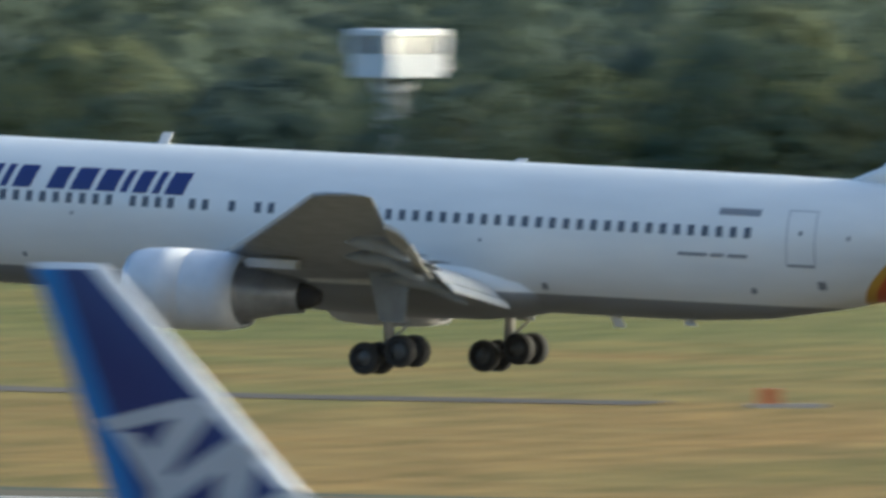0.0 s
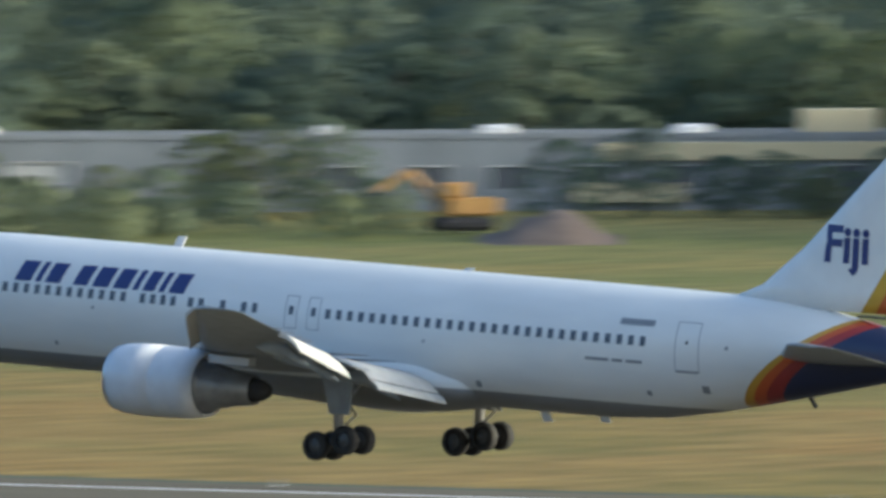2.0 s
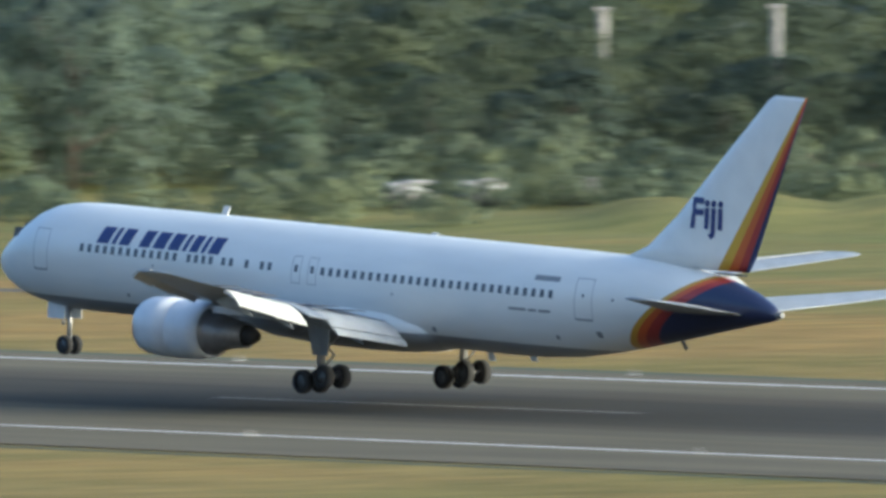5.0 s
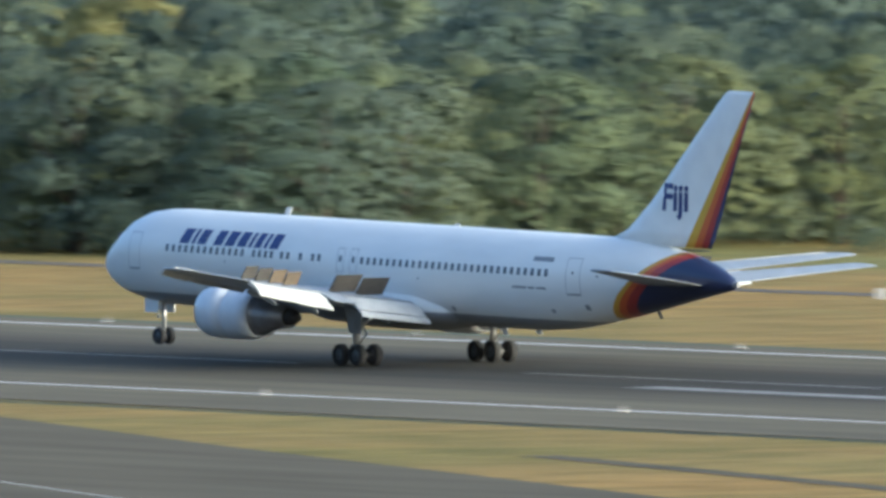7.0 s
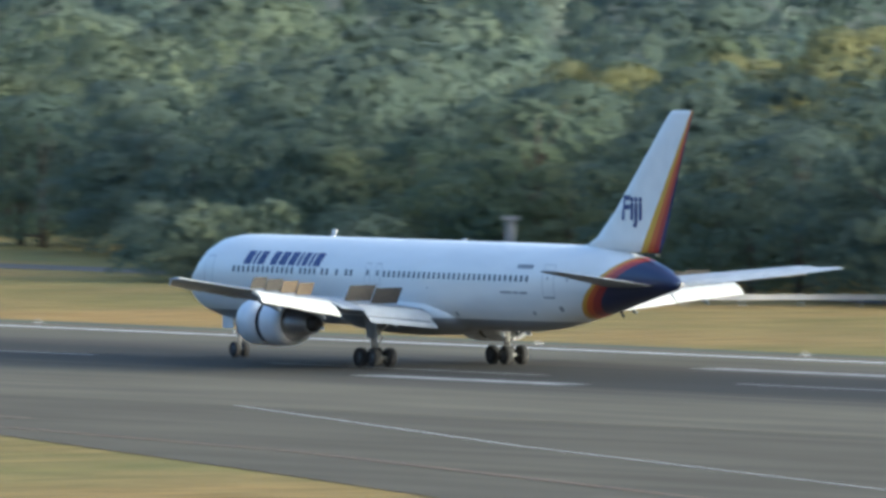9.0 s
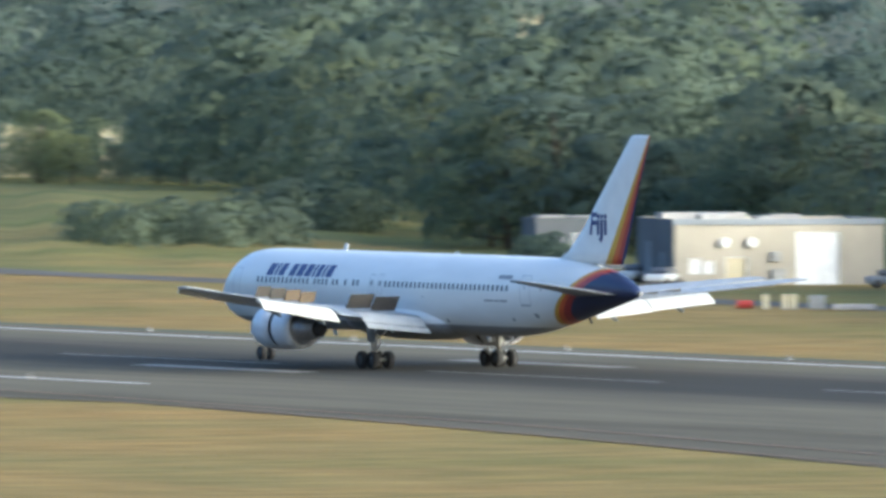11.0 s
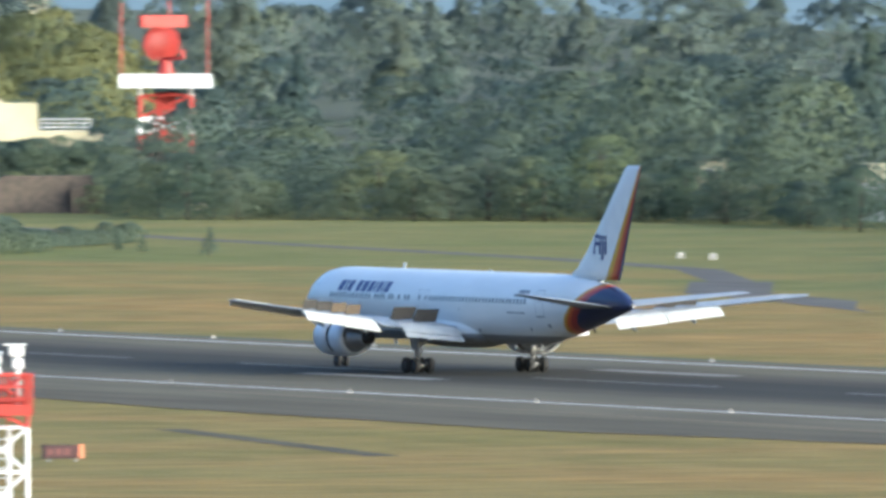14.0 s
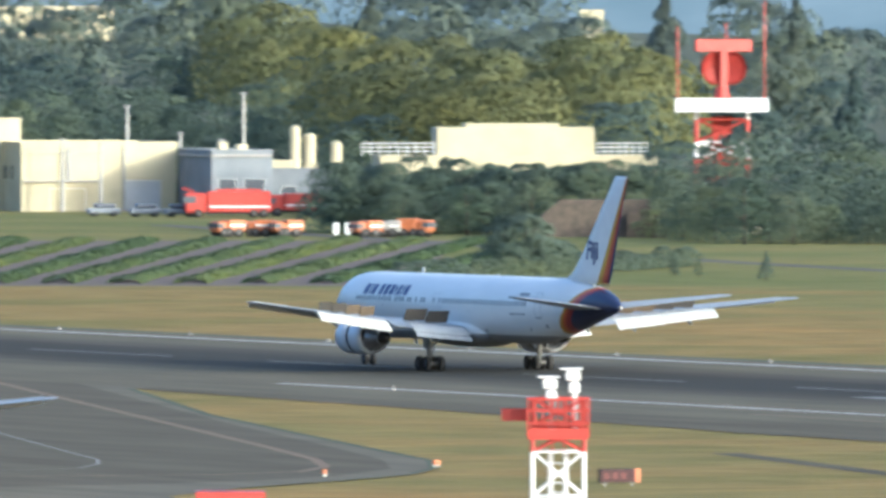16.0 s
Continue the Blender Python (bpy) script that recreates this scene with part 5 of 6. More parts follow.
t = thing("concrete_slab", "long low concrete block lying on the verge", "block", facing(58.66, 1278))
part("block", boxes("block", M["concrete"], (-1.6, 1.6, -0.4, 0.4, 0, 0.42), bevel=0.05), t)
t = thing("marker_drum", "red plastic drum lying on the verge", "drum", facing(59.03, 1281))
part("drum", tubes("drum", M["red"], ((-0.6, 0, 0.32), (0.6, 0, 0.32), 0.32), seg=14), t)
for i, (a, rg, yaw) in enumerate(((59.31, 1360, 70), (59.40, 1372, 66), (58.53, 1352, 10))):
    r = thing("parked_car", "small white parked car beside the building" if i < 2 else "dark grey parked car beside the building", "car", facing(a, rg, 0, yaw), "parked cars")
    part("body", boxes("body", M["white" if i < 2 else "slate_wall"], (-2.1, 2.1, -0.85, 0.85, 0.35, 0.95), bevel=0.15), r)
    part("cabin", boxes("cabin", M["glass"], (-1.2, 1.3, -0.75, 0.75, 0.95, 1.48), bevel=0.2), r)
    for x in (-1.3, 1.3):
        for y in (-0.8, 0.8):
            w = new("wheel", NOSE_WHEEL)
            w.parent, w.matrix_basis = r, pose(x, y, 0.33) @ Matrix.Diagonal((0.7, 0.7, 0.7, 1))
# white boundary rails
for az0, az1, rr in ((59.2, 60.35, 1402), (54.1, 56.6, 1150)):
    f = thing("guard_rail", "low white guard rail along the perimeter road", "guard rail")
    p, q = Vector(polar(az0, rr)), Vector(polar(az1, rr))
    d = q - p
    ang = math.degrees(math.atan2(d.y, d.x))
    f.matrix_basis = pose(*p, 0, 0, ang)
    part("beam", boxes("beam", M["concrete"], (0, d.length, -0.04, 0.04, 0.45, 0.85)), f)
    for i in range(int(d.length / 4) + 1):
        part("post", boxes("post", M["steel"], (4 * i, 4 * i + 0.12, 0.05, 0.17, 0, 0.9)), f)
# incinerator with a chimney
b = building("pale incinerator building with an open upper deck", facing(62.46, 2004, 0, -12), 22, 12, 4.2, "greywall", [(3, 5, 0.8, 2.4, "glass", "window"), (9, 12, 0, 3, "greywall", "door"), (15, 17, 0.8, 2.4, "glass", "window")])
on_roof(b, "deck_roof", "cream", (4.5, 19.2, 1.5, 8, 6.2, 6.7))
on_roof(b, "deck_column", "cream", (4.6, 5.2, 1.6, 2.2, 4.2, 6.2), (8.2, 8.6, 1.6, 2.1, 4.2, 6.2), (12.2, 12.6, 1.6, 2.1, 4.2, 6.2), (16.0, 16.4, 1.6, 2.1, 4.2, 6.2))
on_roof(b, "deck_block", "cream", (17.6, 19.6, 1.4, 5, 4.2, 6.2), (-0.2, 2.4, 1, 4, 4.2, 6.9))
c = thing("chimney", "tall square cream chimney", "chimney", facing(62.32, 2006, 0, -12))
part("shaft", boxes("shaft", M["cream"], (-0.42, 0.42, 0, 0.9, 0, 14.3), bevel=0.04), c)
part("cap", boxes("cap", M["cream"], (-0.52, 0.52, -0.1, 1.0, 14.3, 14.6)), c)
for az, r, w, h in ((63.02, 2030, 3.5, 7.0), (62.9, 2020, 3, 4), (61.60, 1915, 2, 5.9), (61.53, 1917, 3.4, 5.6), (61.22, 1915, 2, 5.6), (59.95, 2050, 9, 17.5), (64.75, 2100, 2.6, 2.6)):
    building("small pale hut among the trees", facing(az, r, 0, -10), w, 3, h, "cream", [(w * 0.3, w * 0.6, h - 2.2, h - 1.1, "glass", "window")], 0.2, cat="hut")
# white operations building behind the trees
b = building("long white flat-roofed operations building", facing(65.98, 2240, 0, 4), 37.0, 16, 8.0, "cream", ())
on_roof(b, "penthouse", "cream", (7.6, 28.6, 1.0, 11, 8.0, 12.1))
on_roof(b, "penthouse_top", "cream", (11.5, 24, 2, 9, 12.1, 12.6))
ladder_rail(b, -2.4, 7.2, 1.0, 8.3, 8)
ladder_rail(b, 29.0, 35.6, 1.0, 8.3, 7)
# fire station
STATION = facing(67.20, 2310, 0, 12)
b = building("white fire station with a sunlit front and a shaded end", STATION, 21.8, 24, 9.2, "cream", [(14.5, 19.5, 0.0, 4.2, "greywall", "appliance_door"), (4, 9, 0.0, 3.1, "cream", "appliance_door")])
on_roof(b, "ledge", "concrete", (0.3, 11.0, -0.5, -0.01, 4.0, 4.25), (0.3, 11.0, -0.25, -0.01, 7.9, 8.05), label="narrow wall ledge")
on_roof(b, "downpipe", "steel", (14.2, 14.5, -0.3, -0.01, 0.0, 9.2), (6.3, 6.9, -0.3, -0.01, 4.3, 8.8), label="grey downpipe")
for y in (5.0, 9.5):
    part("end_window", boxes("end_window", M["glass"], (-0.05, -0.005, y, y + 1.8, 4.4, 6.2)), b)
building("white tower block behind the fire station", STATION @ pose(-5.0, 12.0, 0), 7.5, 10, 12.4, "cream", [(1.4, 2.6, 9.5, 11.0, "cream", "window")])
# slate walls of wing and workshop have the shade on them painted in
wing_block = building("side wing of the fire station, shade put into its grey walls", STATION @ pose(22.0, -21.0, 0), 8.5, 20.5, 8.3, "slate_wall", [(1.0, 3.4, 3.0, 4.6, "glass", "window"), (4.6, 7.4, 3.0, 4.6, "glass", "window"), (2.0, 6.5, 0.0, 2.6, "dark", "open_bay")])
on_roof(wing_block, "roof_rail", "concrete", (0.0, 8.5, -0.3, -0.11, 7.6, 8.0), (-0.32, -0.11, 0.0, 20.0, 7.6, 8.0), label="pale roof edge")
on_roof(wing_block, "roof_unit", "cream", (2.0, 3.2, 4.0, 6.0, 8.05, 9.6), (5.0, 6.4, 6.0, 8.0, 8.05, 9.3), label="pale roof unit")
# bays are closed by near-black panels that stand for the dark inside
b = building("low workshop beside the fire station, shade put into its grey walls", facing(66.66, 2315, 0, -6), 21, 14, 5.6, "slate_wall", [(2, 6, 0, 4, "dark", "open_bay"), (8, 12, 0, 4, "dark", "open_bay"), (14, 16, 2, 3.4, "glass", "window")])
on_roof(b, "roof_unit", "cream", (3, 6, 3, 5, 5.6, 6.8), (12, 15, 3, 6, 5.6, 7.0), (17, 18.5, 3, 5, 5.6, 6.6))
for az, r, h, rad in ((66.27, 2325, 11.4, 0.75), (66.22, 2325, 10.3, 0.85), (66.13, 2325, 9.2, 0.8)):
    t = thing("tank", "upright cream storage tank", "tank", facing(az, r), "tanks by the workshop")
    part("shell", tubes("shell", M["cream"], ((0, 0, 0), (0, 0, h), rad), seg=18, smooth=False), t)
    part("lid", tubes("lid", M["cream"], ((0, 0, h), (0, 0, h + 0.35), rad, rad * 0.3), seg=18), t)
for az, r, h in ((66.445, 2325, 16.0), (66.84, 2330, 14.2), (66.66, 2322, 10.5), (67.06, 2306, 9.8), (66.93, 2306, 9.3), (66.52, 2318, 9.6)):
    t = thing("mast_pole", "slim grey lamp mast by the fire station", "pole", facing(az, r), "lamp masts")
    part("pole", tubes("pole", M["steel"], ((0, 0, 0), (0, 0, h), 0.28, 0.20), seg=8), t)
    part("lamp_head", boxes("lamp_head", M["steel"], (-0.5, 0.5, -0.2, 0.2, h, h + 0.25)), t)
for az, r, w, h in ((67.35, 3700, 30, 7.0), (65.30, 3700, 5.0, 6.2)):
    building("far pale building above the trees", facing(az, r, 19.7), w, 10, h, "cream", (), 0.3)


# ---- vehicles by the fire station ----
def vehicle(name, label, at, length, h, mat, cab, cat):
    v = thing(name, label, cat, at)
    part("body", boxes("body", M[mat], (-length / 2 + cab, length / 2, -1.2, 1.2, 0.7, h), bevel=0.12), v)
    part("cab", boxes("cab", M[mat], (-length / 2, -length / 2 + cab - 0.1, -1.2, 1.2, 0.6, h * 0.93), bevel=0.25), v)
    part("windscreen", boxes("windscreen", M["glass"], (-length / 2 - 0.03, -length / 2 + cab * 0.5, -1.23, 1.23, h * 0.55, h * 0.80)), v)
    part("chassis", boxes("chassis", M["dark"], (-length / 2 + 0.3, length / 2 - 0.1, -0.9, 0.9, 0.45, 0.7)), v)
    for x in (-length / 2 + cab * 0.6, length / 2 - 1.0, length / 2 - 2.3):
        for y in (-1.05, 1.05):
            w = new("wheel", MAIN_WHEEL)
            w.parent, w.matrix_basis = v, pose(x, y, 0.55)
    part("stripe", boxes("stripe", M["white"], (-length / 2 + cab + 0.2, length / 2 - 0.2, -1.225, -1.2, 1.3, 1.55)), v)
    return v


v = vehicle("fire_engine", "large red airport fire engine by the station", facing(66.50, 2252, 0, 4), 11.5, 3.5, "red", 3.0, "fire engine")
part("water_cannon", tubes("water_cannon", M["red"], ((-4.5, 0, 3.4), (-6.0, 0, 3.9), 0.16, 0.12)), v)
part("ladder", boxes("ladder", M["red"], (-1.5, 4.5, -0.4, 0.4, 3.55, 3.8)), v)
vehicle("fire_engine", "red fire engine in the shade of the workshop", facing(66.27, 2268, 0, 8), 8.0, 3.0, "red", 2.4, "fire engine")
for a, r, mat, ln in ((66.50, 2070, "orange", 4.6), (66.39, 2072, "orange", 4.6), (66.30, 2070, "orange", 4.4), (66.03, 2066, "orange", 4.2), (65.95, 2068, "concrete", 3.6)):
    vehicle("works_truck", "orange works truck parked on the verge" if mat == "orange" else "white works truck parked on the verge", facing(a, r, 0, 10 + 25 * math.sin(a * 40)), ln * 0.85, 2.1, mat, 1.5, "truck")


def digger(az, r, z=0.0, s=1.0):
    d = thing("excavator", "yellow excavator standing on bare soil", "excavator", facing(az, r, z, 20) @ Matrix.Diagonal((s, s, s, 1)))
    for y in (-1.0, 1.0):
        part("track", boxes("track", M["dark"], (-1.8, 1.8, y - 0.3, y + 0.3, 0, 0.8), bevel=0.25), d)
    part("body", boxes("body", M["digger_yellow"], (-1.2, 2.0, -1.1, 1.1, 0.9, 2.0), bevel=0.15), d)
    part("cab", boxes("cab", M["digger_yellow"], (-1.4, 0.0, -1.1, -0.1, 2.0, 2.9), bevel=0.12), d)
    part("boom", tubes("boom", M["digger_yellow"], ((-1.0, 0.4, 1.6), (-3.2, 0.4, 3.6), 0.24, 0.2), ((-3.2, 0.4, 3.6), (-5.2, 0.4, 2.4), 0.2, 0.14), seg=8), d)
    part("bucket", boxes("bucket", M["dark"], (-5.7, -4.9, 0.0, 0.8, 1.4, 2.3), bevel=0.12), d)


vehicle("works_truck", "orange wheeled works machine parked on the verge", facing(65.86, 2068, 0, 160), 4.4, 2.3, "orange", 1.8, "truck")
digger(36.10, 1150, 0.2, 1.15)
# bark colour on mound and portal darkens them as the shade there would
m = thing("earth_bunker", "low earth bunker with shade put into its dark brown colour", "bunker", facing(65.52, 2068, 0, 0))
bm = bmesh.new()
box(bm, 0, 17.5, 0, 9, 0, 4.6)
for vv in bm.verts:
    if vv.co.z > 2:
        vv.co.x = 5.5 + vv.co.x * 0.62
        vv.co.y = 2 + vv.co.y * 0.5
part("mound", finish(bm, "mound", M["bark"]), m)
part("portal", boxes("portal", M["bark"], (13.6, 18.5, -0.6, 2.0, 0.0, 3.0)), m)
for a, r, w in ((66.14, 2090, 0.7), (66.10, 2090, 0.7), (66.08, 2085, 0.5)):
    t = thing("white_post", "short white marker post on the grass", "post", facing(a, r))
    part("post", boxes("post", M["white"], (0, w, 0, 0.4, 0, 1.5)), t)


for a, rg, ln, mat, label in ((66.92, 2262, 4.4, "slate_wall", "dark car parked before the fire station"), (66.78, 2258, 4.2, "slate_wall", "grey van parked before the fire station"), (66.66, 2255, 4.6, "slate_wall", "grey van parked before the fire station")):
    c = thing("parked_car", label, "car", facing(a, rg, 0, 15), "cars before the fire station")
    part("body", boxes("body", M[mat], (-ln / 2, ln / 2, -0.85, 0.85, 0.35, 1.1), bevel=0.15), c)
    part("cabin", boxes("cabin", M["glass"], (-ln * 0.3, ln * 0.36, -0.75, 0.75, 1.1, 1.75), bevel=0.2), c)
    for x in (-1.3, 1.3):
        for y in (-0.8, 0.8):
            w = new("wheel", NOSE_WHEEL)
            w.parent, w.matrix_basis = c, pose(x, y, 0.33) @ Matrix.Diagonal((0.7, 0.7, 0.7, 1))
# ---- radar tower ----
rt = thing("radar_tower", "red and white lattice radar tower with a railed platform", "radar tower", facing(64.82, 2240))
legs = [(-3.4, -3.4), (3.4, -3.4), (3.4, 3.4), (-3.4, 3.4)]
for (x, y) in legs:
    for z0, z1, mat in ((0, 4.5, "white"), (4.5, 8, "red"), (8, 10.2, "white"), (10.2, 13.2, "red"), (13.2, 14.2, "white")):
        part("leg", tubes("leg", M[mat], ((x, y, z0), (x, y, z1), 0.32), seg=8), rt)
for z0, z1, mat in ((0, 4.5, "white"), (4.5, 8, "red"), (8, 10.2, "white"), (10.2, 13.2, "red")):
    for (x, y), (u, v) in zip(legs, legs[1:] + legs[:1]):
        part("brace", tubes("brace", M[mat], ((x, y, z0), (u, v, z1), 0.15), ((u, v, z0), (x, y, z1), 0.15), ((x, y, z1), (u, v, z1), 0.16), seg=6), rt)
part("stairs_core", boxes("stairs_core", M["red"], (-1.3, 1.3, -1.3, 1.3, 0, 13.6)), rt, "red stair core")
part("platform", boxes("platform", M["white"], (-6.2, 6.2, -6.2, 6.2, 14.2, 14.7)), rt, "white platform")
part("parapet", boxes("parapet", M["white"], (-6.2, 6.2, -6.2, -6.0, 14.7, 16.0), (-6.2, 6.2, 6.0, 6.2, 14.7, 16.0), (-6.2, -6.0, -6.0, 6.0, 14.7, 16.0), (6.0, 6.2, -6.0, 6.0, 14.7, 16.0)), rt)
for x, y, h in ((-5.9, -5.9, 25.5), (5.6, -5.9, 29), (0.5, 5.9, 26)):
    part("lightning_rod", tubes("lightning_rod", M["red"], ((x, y, 16), (x, y, h), 0.12), seg=6), rt)
part("pedestal", tubes("pedestal", M["red"], ((0, 0, 14.7), (0, 0, 17.6), 1.3, 0.8), seg=14), rt, "red turning pedestal")
radar = part("radar_antenna", None, rt)
radar.matrix_basis = pose(0, 0, 17.6)
bm = bmesh.new()
rows = []
for j in range(8):
    z = 0.2 + 4.3 * j / 7
    half = 3.2 * math.sqrt(max(0.05, 1 - ((z - 2.4) / 2.6) ** 2))
    row = []
    for i in range(9):
        x = half * (i / 4 - 1)
        row.append(bm.verts.new((x, 0.10 * x * x + 0.12 * (z - 2.4) ** 2 - 0.2, z)))
    rows.append(row)
for p, q in zip(rows, rows[1:]):
    for i in range(8):
        bm.faces.new((p[i], p[i + 1], q[i + 1], q[i]))
bmesh.ops.solidify(bm, geom=bm.faces[:], thickness=0.2)
part("dish", finish(bm, "dish", M["red"], True), radar, "red curved dish")
part("beacon_bar", boxes("beacon_bar", M["red"], (-3.9, 3.9, 0.2, 0.9, 4.6, 6.2), bevel=0.05), radar, "red bar array")
part("feed_arm", tubes("feed_arm", M["red"], ((0, 0.3, 0.4), (0, -3.6, 0.5), 0.2), ((0, -3.6, 0.5), (0, -3.4, 1.6), 0.3), seg=8), radar)
part("backframe", boxes("backframe", M["red"], (-0.5, 0.5, 0.3, 0.9, 0, 4.8)), radar)


# ---- lattice camera mast near the taxiway ----
cm = thing("camera_mast", "red and white lattice mast with white cameras on top", "mast", facing(65.376, 610))
for z0, z1, mat in ((0, 3.4, "red"), (3.4, 6.8, "white"), (6.8, 10.2, "red"), (10.2, 13.45, "white"), (13.45, 15.35, "red")):
    hw = 0.93
    cs = [(-hw, -hw), (hw, -hw), (hw, hw), (-hw, hw)]
    for x, y in cs:
        part("leg", tubes("leg", M[mat], ((x, y, z0), (x, y, z1), 0.085), seg=8), cm)
    n = 2
    for k in range(n):
        a, b_ = z0 + (z1 - z0) * k / n, z0 + (z1 - z0) * (k + 1) / n
        for (x, y), (u, v) in zip(cs, cs[1:] + cs[:1]):
            part("brace", tubes("brace", M[mat], ((x, y, a), (u, v, b_), 0.045), ((u, v, a), (x, y, b_), 0.045), ((x, y, b_), (u, v, b_), 0.05), seg=6), cm)
    part("ladder", boxes("ladder", M[mat], (-0.25, -0.18, -0.3, -0.22, z0, z1), (0.18, 0.25, -0.3, -0.22, z0, z1), *[(-0.18, 0.18, -0.29, -0.23, z0 + 0.35 * i, z0 + 0.35 * i + 0.05) for i in range(int((z1 - z0) / 0.35))]), cm)
for x in (-0.28, 0.28):
    part("cable_duct", boxes("cable_duct", M["white"], (x - 0.1, x + 0.1, 0.2, 0.4, 0, 13.45)), cm)
for y in (-1.13, 1.09):
    part("kick_rail", boxes("kick_rail", M["red"], (-1.12, 1.12, y, y + 0.04, 14.0, 14.3)), cm)
part("deck", boxes("deck", M["red"], (-1.1, 1.1, -1.1, 1.1, 13.9, 14.0)), cm)
for i in range(9):
    t = -1.1 + 2.2 * i / 8
    for y in (-1.12, 1.06):
        part("baluster", boxes("baluster", M["red"], (t - 0.03, t + 0.03, y, y + 0.06, 14.0, 15.35)), cm)
        part("baluster", boxes("baluster", M["red"], (y, y + 0.06, t - 0.03, t + 0.03, 14.0, 15.35)), cm)
for z in (14.45, 14.9, 15.33):
    part("rail", boxes("rail", M["red"], (-1.14, 1.14, -1.14, -1.08, z, z + 0.07), (-1.14, 1.14, 1.08, 1.14, z, z + 0.07), (-1.14, -1.08, -1.08, 1.08, z, z + 0.07), (1.08, 1.14, -1.08, 1.08, z, z + 0.07)), cm)
for x, hh in ((-0.15, 15.45), (0.68, 15.75)):
    camh = part("camera_head", boxes("camera_head", M["white"], (x - 0.42, x + 0.12, -0.25, 0.25, hh + 0.25, hh + 0.62), bevel=0.06), cm, "white camera housing")
    part("camera_visor", boxes("camera_visor", M["white"], (x - 0.6, x + 0.2, -0.3, 0.3, hh + 0.66, hh + 0.72)), camh)
    part("camera_post", tubes("camera_post", M["white"], ((x - 0.1, 0, 14.0), (x - 0.1, 0, hh + 0.25), 0.1), seg=8), cm)
    part("pan_unit", boxes("pan_unit", M["white"], (x - 0.3, x + 0.1, -0.2, 0.2, hh - 0.2, hh + 0.2), bevel=0.05), cm)
part("side_board", boxes("side_board", M["red"], (-2.05, -1.12, -0.06, 0.06, 14.55, 15.0)), cm, "red marker board")


def sign(az, r, turn=0.0, w=2.6, z=0.0, mat="red", label="dark red taxiway guidance board with an orange end", lettered=True):
    s = thing("guidance_sign", label, "sign", facing(az, r, z, turn))
    part("panel", boxes("panel", M["dark" if lettered else mat], (-w / 2, w / 2, -0.15, 0.15, 0.2, 1.05 if lettered else 0.5), bevel=0.03), s)
    if lettered:
        part("face", boxes("face", M["maroon"], (-w / 2 + 0.06, w / 2 - 0.32, -0.17, -0.155, 0.24, 1.0)), s)
        for i in range(3):
            part("legend_bar", boxes("legend_bar", M["brick_red"], (-w / 2 + 0.3 + 0.55 * i, -w / 2 + 0.62 + 0.55 * i, -0.185, -0.172, 0.42, 0.82)), s)
        part("end_panel", boxes("end_panel", M["orange"], (w / 2 - 0.3, w / 2 + 0.02, -0.17, 0.17, 0.2, 1.06)), s)
    for x in (-w / 3, w / 3):
        part("foot", boxes("foot", M["steel"], (x - 0.06, x + 0.06, -0.06, 0.06, 0, 0.2)), s)
    return s


sign(65.17, 1027, 18)
sign(65.79, 1066, 30, 0.45, lettered=False, mat="orange", label="small orange marker box at the taxiway corner")
for a, r in ((66.17, 1045),):
    sign(a, r, 30, 0.2, lettered=False, mat="orange", label="small orange taxiway edge marker")

for az, r in ((29.27, 811), (31.78, 776), (31.66, 805), (32.88, 1090), (34.36, 792), (62.05, 1389), (62.96, 1742), (63.07, 1749), (39.93, 1165), (50.9, 1033), (50.45, 1118), (50.6, 1118)):
    t = thing("cable_cabinet", "small white cable cabinet on the grass", "cabinet", facing(az, r), "cable cabinets")
    part("case", boxes("case", M["concrete"], (-0.38, 0.38, -0.3, 0.3, 0.1, 0.65), bevel=0.04), t)
    part("plinth", boxes("plinth", M["concrete"], (-0.45, 0.45, -0.35, 0.35, 0, 0.1)), t)


# ---- glide-path station, masts and towers past the runway ----
def banded_mast(az, r, h, w, bands, label, lamp=False):
    t = thing("banded_mast", label, "mast", facing(az, r), "red and white masts")
    z = 0.0
    for i, hb in enumerate(bands):
        part("band", boxes("band", M["red" if i % 2 == 0 else "white"], (-w / 2, w / 2, -w / 2, w / 2, z, z + hb)), t)
        z += hb
    if lamp:
        for zb in (z - 1.75, z - 6.1):
            part("aerial_box", boxes("aerial_box", M["white"], (-0.5, 0.85, -0.7, -0.36, zb, zb + 0.85), bevel=0.04), t, "white aerial box in red frames")
            for dz in (-0.16, 0.86):
                part("frame_bar", boxes("frame_bar", M["red"], (-0.55, 0.9, -0.72, -0.36, zb + dz, zb + dz + 0.14)), t, "red frame bar")
    return t


banded_mast(30.68, 780, 13.8, 0.7, [2.0, 2.0, 1.8, 1.7, 2.3, 1.9, 1.9], "red and white glide-path mast with a white aerial box", True)
banded_mast(31.05, 780, 13.5, 0.7, [2.0, 2.0, 1.8, 1.6, 2.2, 1.9, 1.8], "red and white glide-path mast with a white aerial box", True)
banded_mast(28.83, 780, 13.0, 0.7, [2.0, 2.0, 2.0, 2.0, 1.9, 1.8, 1.1], "slim red and white mast on the grass")
